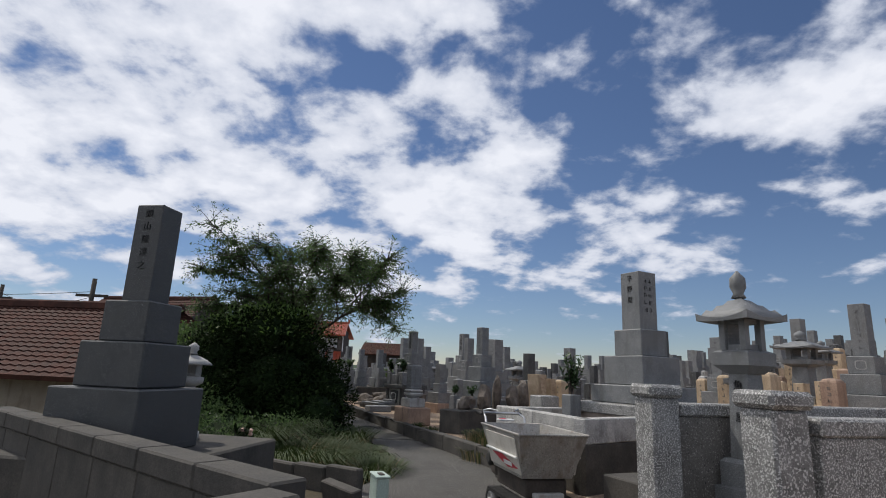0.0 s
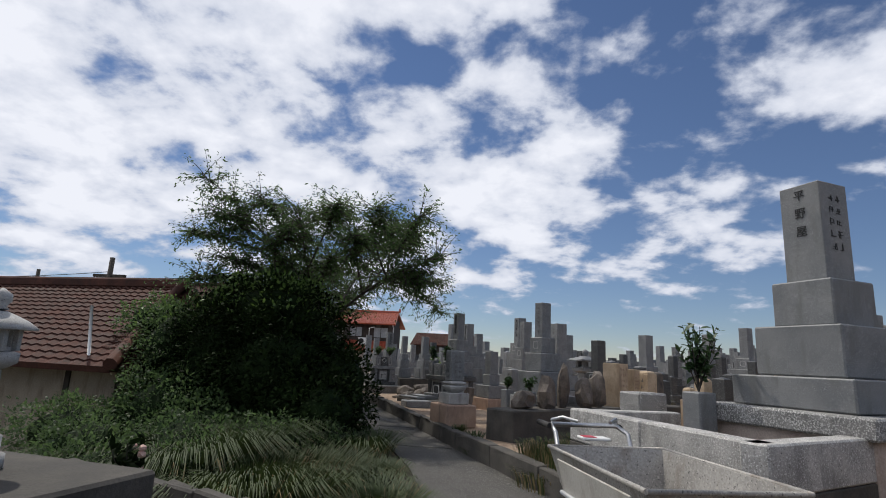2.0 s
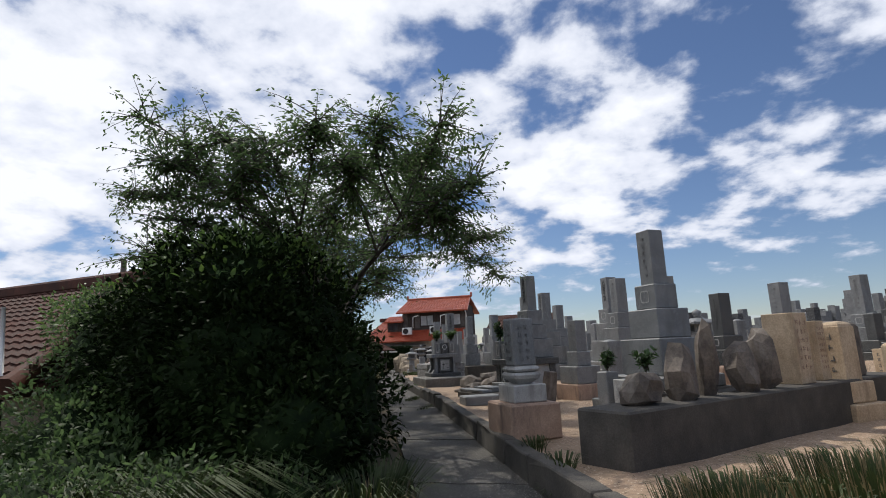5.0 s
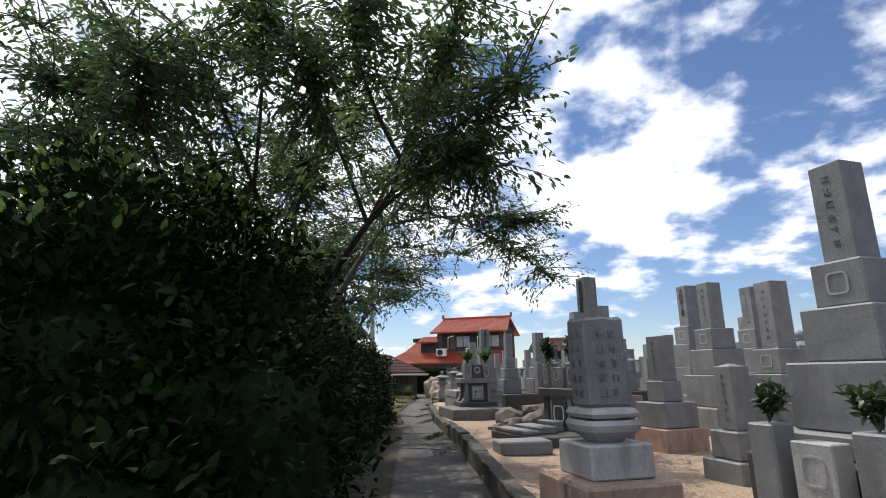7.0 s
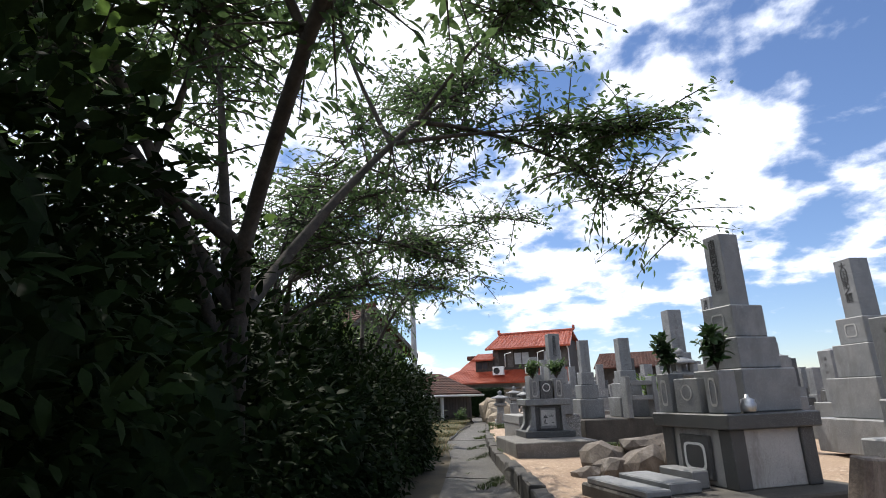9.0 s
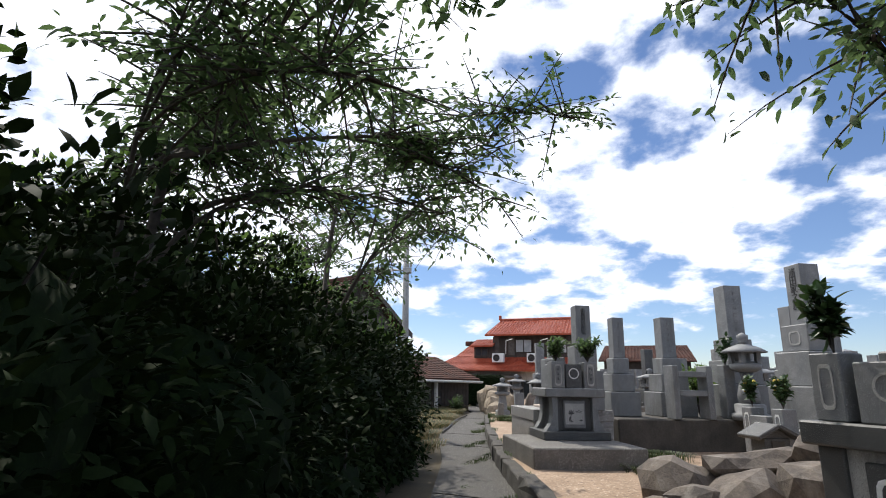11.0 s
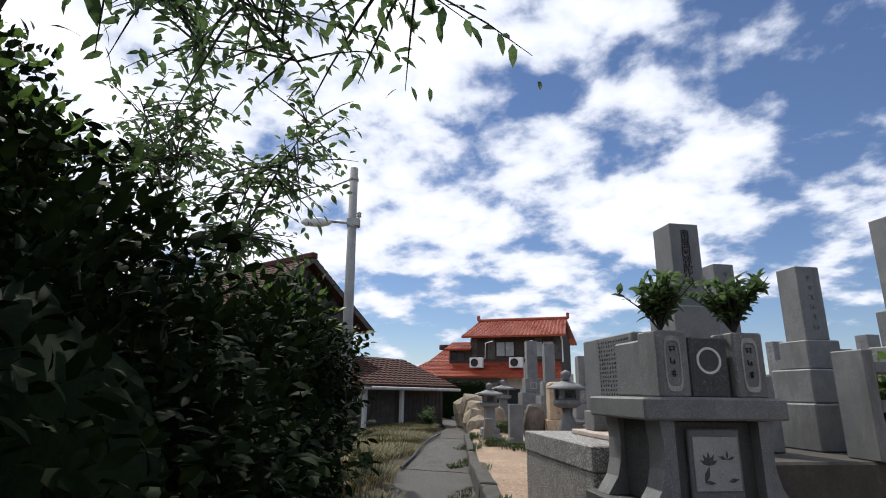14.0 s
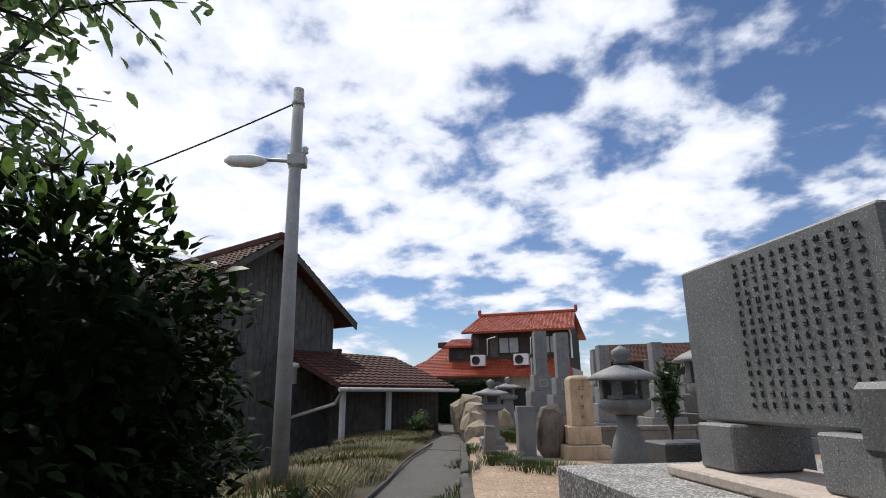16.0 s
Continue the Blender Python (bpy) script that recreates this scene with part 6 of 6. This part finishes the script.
def red_house():
    h = thing("house", pose(-12.6, 52.4, -0.6, 0, 0, 2), "two-storey house with orange-red tiled roofs and dark timber walls", "house")
    part("wall", box(-7.6, 3.1, 0.0, 7.0, 0, 2.9, 0.0), OFFWHITE, h, "off-white ground-floor wall")
    part("upper_wall", box(-3.05, 3.05, 0.9, 6.2, 2.9, 5.0, 0.0), DARKWOOD, h, "dark timber upper wall")
    for x in (-2.85, -1.6, 1.6, 2.85):
        part("plaster_panel", box(x - 0.25, x + 0.25, 0.87, 0.9, 3.6, 4.9, 0.0), PLANK, h)
    tiled_roof(h, (-3.5, 0.1, 4.95), (3.5, 0.1, 4.95), (3.2, 3.5, 6.35), (-3.2, 3.5, 6.35), REDTILE)
    tiled_roof(h, (3.5, 6.9, 4.95), (-3.5, 6.9, 4.95), (-3.2, 3.5, 6.35), (3.2, 3.5, 6.35), REDTILE)
    part("ridge", box(-3.35, 3.35, 3.38, 3.62, 6.33, 6.52, 0.04), REDTILE, h)
    for s in (-1, 1):
        part("ridge_end", box(s * 3.3 - 0.1, s * 3.3 + 0.1, 3.36, 3.64, 6.4, 6.78, 0.05), REDTILE, h)
        part("gable", box(s * 3.02 - 0.04, s * 3.02 + 0.04, 1.6, 5.4, 4.95, 5.6, 0.0), DARKWOOD, h)
    tiled_roof(h, (-7.7, -1.0, 2.45), (3.4, -1.0, 2.45), (3.0, 1.0, 3.45), (-6.3, 1.0, 3.45), REDTILE)
    tiled_roof(h, (-6.3, 1.0, 3.4), (-3.1, 1.0, 3.4), (-3.1, 3.0, 4.4), (-5.8, 3.0, 4.4), REDTILE)
    part("dormer_wall", box(-4.6, -3.06, 0.75, 2.6, 3.3, 4.25, 0.0), DARKWOOD, h)
    tiled_roof(h, (-4.8, 0.35, 4.2), (-2.95, 0.35, 4.2), (-2.95, 1.7, 4.75), (-4.7, 1.7, 4.75), REDTILE)
    part("low_ridge", box(-6.2, -4.6, 2.9, 3.3, 4.4, 4.75, 0.04), BROWNTILE, h)
    window(h, pose(-4.0, 0.74, 3.5), 1.0, 0.6)
    window(h, pose(-0.65, 0.88, 3.75), 1.3, 0.95, CURTAIN)
    window(h, pose(1.9, 0.88, 3.7), 1.5, 1.0, CURTAIN)
    window(h, pose(-4.0, -0.02, 0.6), 2.4, 1.2)
    window(h, pose(-0.5, -0.02, 0.6), 2.0, 1.2)
    part("porch_roof", box(-6.4, -0.6, -1.3, 0.0, 1.95, 2.08, 0.01), PLANK, h, "grey corrugated porch roof")
    part("downpipe", tube([(3.15, 0.3, 5.0), (3.2, 0.75, 4.7), (3.2, 0.78, 3.4)], 0.05, 6), WHITEPAINT, h)
    h.scale = (0.93, 1, 1)
    hm = pose(-12.6, 52.4, -0.6, 0, 0, 2)
    ac_unit(hm @ pose(-2.15, -0.25, 3.02))
    ac_unit(hm @ pose(0.33, -0.25, 3.02))


red_house()


def far_small_house():
    h = thing("house", pose(-5.4, 62, -0.6, 0, 0, 4), "distant house with a dark tiled roof behind graves", "house")
    part("wall", box(-3.5, 3, 0, 5, 0, 3.6, 0), DARKWOOD, h)
    tiled_roof(h, (-3.9, -0.5, 3.5), (3.4, -0.5, 3.5), (3.0, 2.5, 4.9), (-3.5, 2.5, 4.9), BROWNTILE)


far_small_house()


def shed():
    """Plank-walled shed with its gable end towards the path, and a tiled lean-to."""
    s = thing("shed", pose(-15.2, 34.6, -1.4, 0, 0, -15), "old two-storey shed of grey weathered planks with brown tiled roof", "shed")
    W = 2.45
    bm = bmesh.new()
    prof = [(-W, 0), (W, 0), (W, 4.75), (0, 6.5), (-W, 4.75)]
    a = [bm.verts.new((0, y, z)) for y, z in prof]
    b = [bm.verts.new((-8.0, y, z)) for y, z in prof]
    bm.faces.new(a)
    bm.faces.new(list(reversed(b)))
    for i in range(5):
        j = (i + 1) % 5
        bm.faces.new((a[j], a[i], b[i], b[j]))
    bmesh.ops.recalc_face_normals(bm, faces=bm.faces[:])
    wall = part("wall", bm, DARKWOOD, s)
    rs = random.Random(4)
    y = -W
    while y < W - 0.05:
        top = 6.42 - abs(y + 0.1) * 0.71
        part("plank", box(0.0, 0.025 + rs.uniform(0, 0.012), y + 0.006, min(W, y + 0.205), 0.05, top + rs.uniform(-0.03, 0.0), 0.004), PLANK, wall)
        y += 0.21
    x = -7.9
    while x < -0.2:
        part("plank", box(x, x + 0.2, -W - 0.03, -W, 0.05, 4.72, 0.004), PLANK, wall)
        x += 0.21
    tiled_roof(s, (-8.4, -W - 0.55, 4.45), (0.5, -W - 0.55, 4.45), (0.5, 0, 6.62), (-8.4, 0, 6.62), BROWNTILE)
    tiled_roof(s, (0.5, W + 0.55, 4.45), (-8.4, W + 0.55, 4.45), (-8.4, 0, 6.62), (0.5, 0, 6.62), BROWNTILE)
    part("ridge", box(-8.4, 0.55, -0.13, 0.13, 6.58, 6.80, 0.04), BROWNTILE, s)
    for sy in (-1, 1):
        bm = bmesh.new()
        vs = [(0.46, 0, 6.46), (0.46, sy * (W + 0.55), 4.29), (0.46, sy * (W + 0.55), 4.47), (0.46, 0, 6.64)]
        f = bm.faces.new([bm.verts.new(p) for p in vs])
        e = bmesh.ops.extrude_face_region(bm, geom=[f])
        for v in e["geom"]:
            if isinstance(v, bmesh.types.BMVert):
                v.co.x += 0.05
        bmesh.ops.recalc_face_normals(bm, faces=bm.faces[:])
        part("barge_board", bm, PLANK, s, "pale grey barge board")
    l = thing("lean_to", pose(-15.2, 34.6, -1.4, 0, 0, -15), "tiled lean-to with white gutter against a plank shed", "lean-to")
    tiled_roof(l, (2.7, 0.4, 2.5), (2.7, 5.2, 2.5), (0.04, 5.2, 3.55), (0.04, 0.4, 3.55), BROWNTILE)
    part("gutter", tube([(2.76, 0.3, 2.44), (2.76, 5.3, 2.42)], 0.055, 8), OFFWHITE, l)
    part("downpipe", tube([(2.74, 0.42, 2.4), (2.5, 0.42, 2.1), (0.6, 0.42, 1.7), (0.6, 0.42, 0.1)], 0.045, 8), OFFWHITE, l)
    part("wall", box(0.1, 2.2, 2.4, 5.0, 0, 2.6, 0.0), DARKWOOD, l)
    for i in range(10):
        part("plank", box(0.12 + i * 0.21, 0.32 + i * 0.21, 2.36, 2.40, 0.05, 2.55, 0.004), PLANK, l)
    for i in range(12):
        part("plank", box(2.2, 2.24, 2.4 + i * 0.215, 2.6 + i * 0.215, 0.05, 2.45, 0.004), DARKWOOD, l)
    for yy in (0.6, 2.3):
        part("post", box(2.45, 2.57, yy, yy + 0.12, 0, 2.45, 0.01), OFFWHITE, l)
    part("vent_pipe", lathe([(0.07, 2.6), (0.07, 3.0), (0.13, 3.02), (0.11, 3.12), (0.02, 3.15)], 12, ox=1.0, oy=0.3), OFFWHITE, l)
    k = thing("house", pose(-21.2, 42.3, -1.4, 0, 0, -15), "low house with broad brown tiled roof behind a shed", "house")
    k.scale = (0.85, 0.85, 0.92)
    part("wall", box(-6, 3.4, 0.4, 6, 0, 2.7, 0), PLASTER, k)
    tiled_roof(k, (-6.5, -0.3, 2.6), (4.0, -0.3, 2.6), (1.6, 3.2, 4.6), (-6.5, 3.2, 4.6), BROWNTILE)
    tiled_roof(k, (4.0, -0.3, 2.6), (4.0, 6.6, 2.6), (1.6, 3.2, 4.6), (1.55, 3.1, 4.6), BROWNTILE)
    part("ridge", box(-6.5, 1.7, 3.05, 3.35, 4.55, 4.8, 0.04), BROWNTILE, k)


shed()


def near_house():
    h = thing("house", pose(-9.4, 13.4, -2.2, 0, 0, -8), "single-storey house with mud plaster walls and brown tiled roof", "house")
    part("wall", box(-9, 2.2, 0.0, 5.5, 0, 3.1, 0), PLASTER, h)
    tiled_roof(h, (-9.5, -1.0, 2.95), (3.0, -1.0, 2.95), (1.2, 2.6, 4.9), (-9.5, 2.6, 4.9), BROWNTILE, label="brown clay pantiles")
    tiled_roof(h, (3.0, -1.0, 2.95), (3.0, 6.2, 2.95), (1.2, 2.7, 4.9), (1.15, 2.6, 4.9), BROWNTILE)
    part("ridge", box(-9.5, 1.4, 2.45, 2.75, 4.85, 5.12, 0.05), BROWNTILE, h)
    part("hip_ridge", tube([(1.2, 2.6, 4.95), (3.05, -1.05, 3.05)], 0.12, 8), BROWNTILE, h)
    for x in (-5.5, -2.0, 1.0):
        part("timber_post", box(x, x + 0.12, -0.04, 0.0, 0, 3.0, 0.006), DARKWOOD, h)
    window(h, pose(-3.6, -0.03, 1.2), 1.6, 1.1)
    part("vent_pipe", tube([(2.1, -0.6, 3.15), (1.9, -0.55, 4.1)], 0.03, 6), WHITEPAINT, h)


near_house()

# ---- hedge, poles, wires, far hills ----
hd = thing("hedge", pose(-13.6, 43.2, -0.6, 0, 0, 14), "square-clipped dark green hedge at the end of the path", "hedge")
rs = np.random.RandomState(9)
q = rs.rand(16000, 3) * np.array((3.9, 1.1, 1.95)) + np.array((-1.95, -0.55, 0.0))
ax = rs.randint(0, 3, 16000)
q[ax == 0, 0] = np.sign(q[ax == 0, 0]) * 1.95
q[ax == 1, 1] = -0.55
q[ax == 2, 2] = 1.95
part("clipped_body", rough(box(-1.9, 1.9, -0.5, 0.5, 0, 1.9, 0.05), 0.03, 3), HEDGE_AND_SHADE, hd)
part("leaves", leaves_mesh("leaves", q + rs.normal(size=q.shape) * 0.03, 0.07, HEDGE_AND_SHADE, 0.5, 0, 3), HEDGE_AND_SHADE, hd)


def light_pole(m, h):
    p = thing("street_lamp", m, "slim grey concrete pole with a small street light and guy wire", "lamp post")
    part("pole", lathe([(0.105, 0), (0.07, h)], 16), POLE, p)
    part("lamp_arm", tube([(-0.06, 0, h - 1.05), (-0.55, 0, h - 1.02)], 0.025, 6), STEEL, p)
    lm = part("lamp_head", lathe([(0.02, -0.28), (0.075, -0.2), (0.09, 0.05), (0.06, 0.2), (0.02, 0.26)], 14), WHITEPAINT, p, at=pose(-0.62, 0, h - 1.05, 0, 90, 0))
    part("bracket", box(-0.09, 0.14, -0.09, 0.09, h - 1.12, h - 0.98, 0.01), STEEL, p)
    part("insulator", lathe([(0.02, 0), (0.045, 0.02), (0.03, 0.05), (0.045, 0.08), (0.015, 0.11)], 10), OFFWHITE, p, at=pose(0.12, 0, h - 0.95))
    for k in range(2):
        part("band", lathe([(0.086, h - 0.25 - k * 0.9), (0.086, h - 0.2 - k * 0.9)], 14), STEEL, p)
    return p


light_pole(pose(-9.15, 27.85, -0.7, 0, -1.0, 26), 5.6)


def wire(name, a, b, sag, label, r=0.012):
    a, b = Vector(a), Vector(b)
    pts = [a.lerp(b, i / 14) - Vector((0, 0, sag * 4 * (i / 14) * (1 - i / 14))) for i in range(15)]
    return tagged(part(name, tube(pts, r, 5), BLACKHOSE), label, "cable")


wire("cable", (-9.25, 27.8, 4.7), (-18, 26, 2.6), 0.3, "thin black cable running off a lamp pole")
for x, y, h in ((-13.4, 20.3, 5.8), (-22.0, 26.5, 6.2)):
    p = thing("utility_pole", pose(x, y, -1.6), "dark wooden utility pole beyond the house roof", "pole", "utility poles")
    part("pole", lathe([(0.12, 0), (0.08, h)], 10), BARK, p)
    part("cross_arm", box(-0.6, 0.6, -0.05, 0.05, h - 0.7, h - 0.6, 0.005), BARK, p)
wire("cable", (-13.4, 20.3, 3.7), (-34, 24, 4.4), 0.5, "black overhead cable above a tiled roof")
wire("cable", (-13.4, 20.3, 3.5), (-22, 26.5, 4.2), 0.4, "black overhead cable above a tiled roof")

bm = bmesh.new()
prev = None
rs = random.Random(3)
ring = []
for i in range(61):
    a = radians(-100 + 200 * i / 60)
    h = 8 + 12 * max(0, noise.noise(Vector((i * 0.22, 3, 0)))) + (22 if 46 < i < 58 else 0) * math.sin((i - 46) / 12 * math.pi)
    ring.append((bm.verts.new((math.sin(a) * 520, math.cos(a) * 520, -3)), bm.verts.new((math.sin(a) * 540, math.cos(a) * 540, max(2, h * 0.55)))))
for p0, p1 in zip(ring, ring[1:]):
    bm.faces.new((p0[0], p1[0], p1[1], p0[1]))
tagged(part("backdrop_hills", bm, HILL), "low wooded hills on the horizon", "hills", kind="structure")

# hose along the path edge
tagged(part("garden_hose", tube([(-8.0, 27.6, -0.15), (-8.5, 29.2, -0.15), (-9.0, 30.6, -0.14), (-9.45, 32.0, -0.15), (-9.75, 33.2, -0.15), (-10.0, 34.2, -0.15)], 0.022, 6), BLACKHOSE), "black rubber hose lying along the path edge", "hose")

# small things at the far end
offering_plant(pose(-8.25, 26.9, -0.3), 0.42, 0.22, 9, "red wild flowers at the foot of a lamp pole", GRASS, REDPAINT, 0.12, 201, "wild_flowers")
offering_plant(pose(-11.2, 36.2, -0.4), 0.9, 0.45, 24, "small leafy green bush beside the path", LEAF, None, 0.11, 202, "wild_bush")
wall_run("garden_wall", -16.6, 41.6, -14.9, 42.2, -0.8, 0.35, 0.15, PINKSTONE, PINKSTONE, 0.08, "low orange brick garden wall beside a hedge", 0.6)
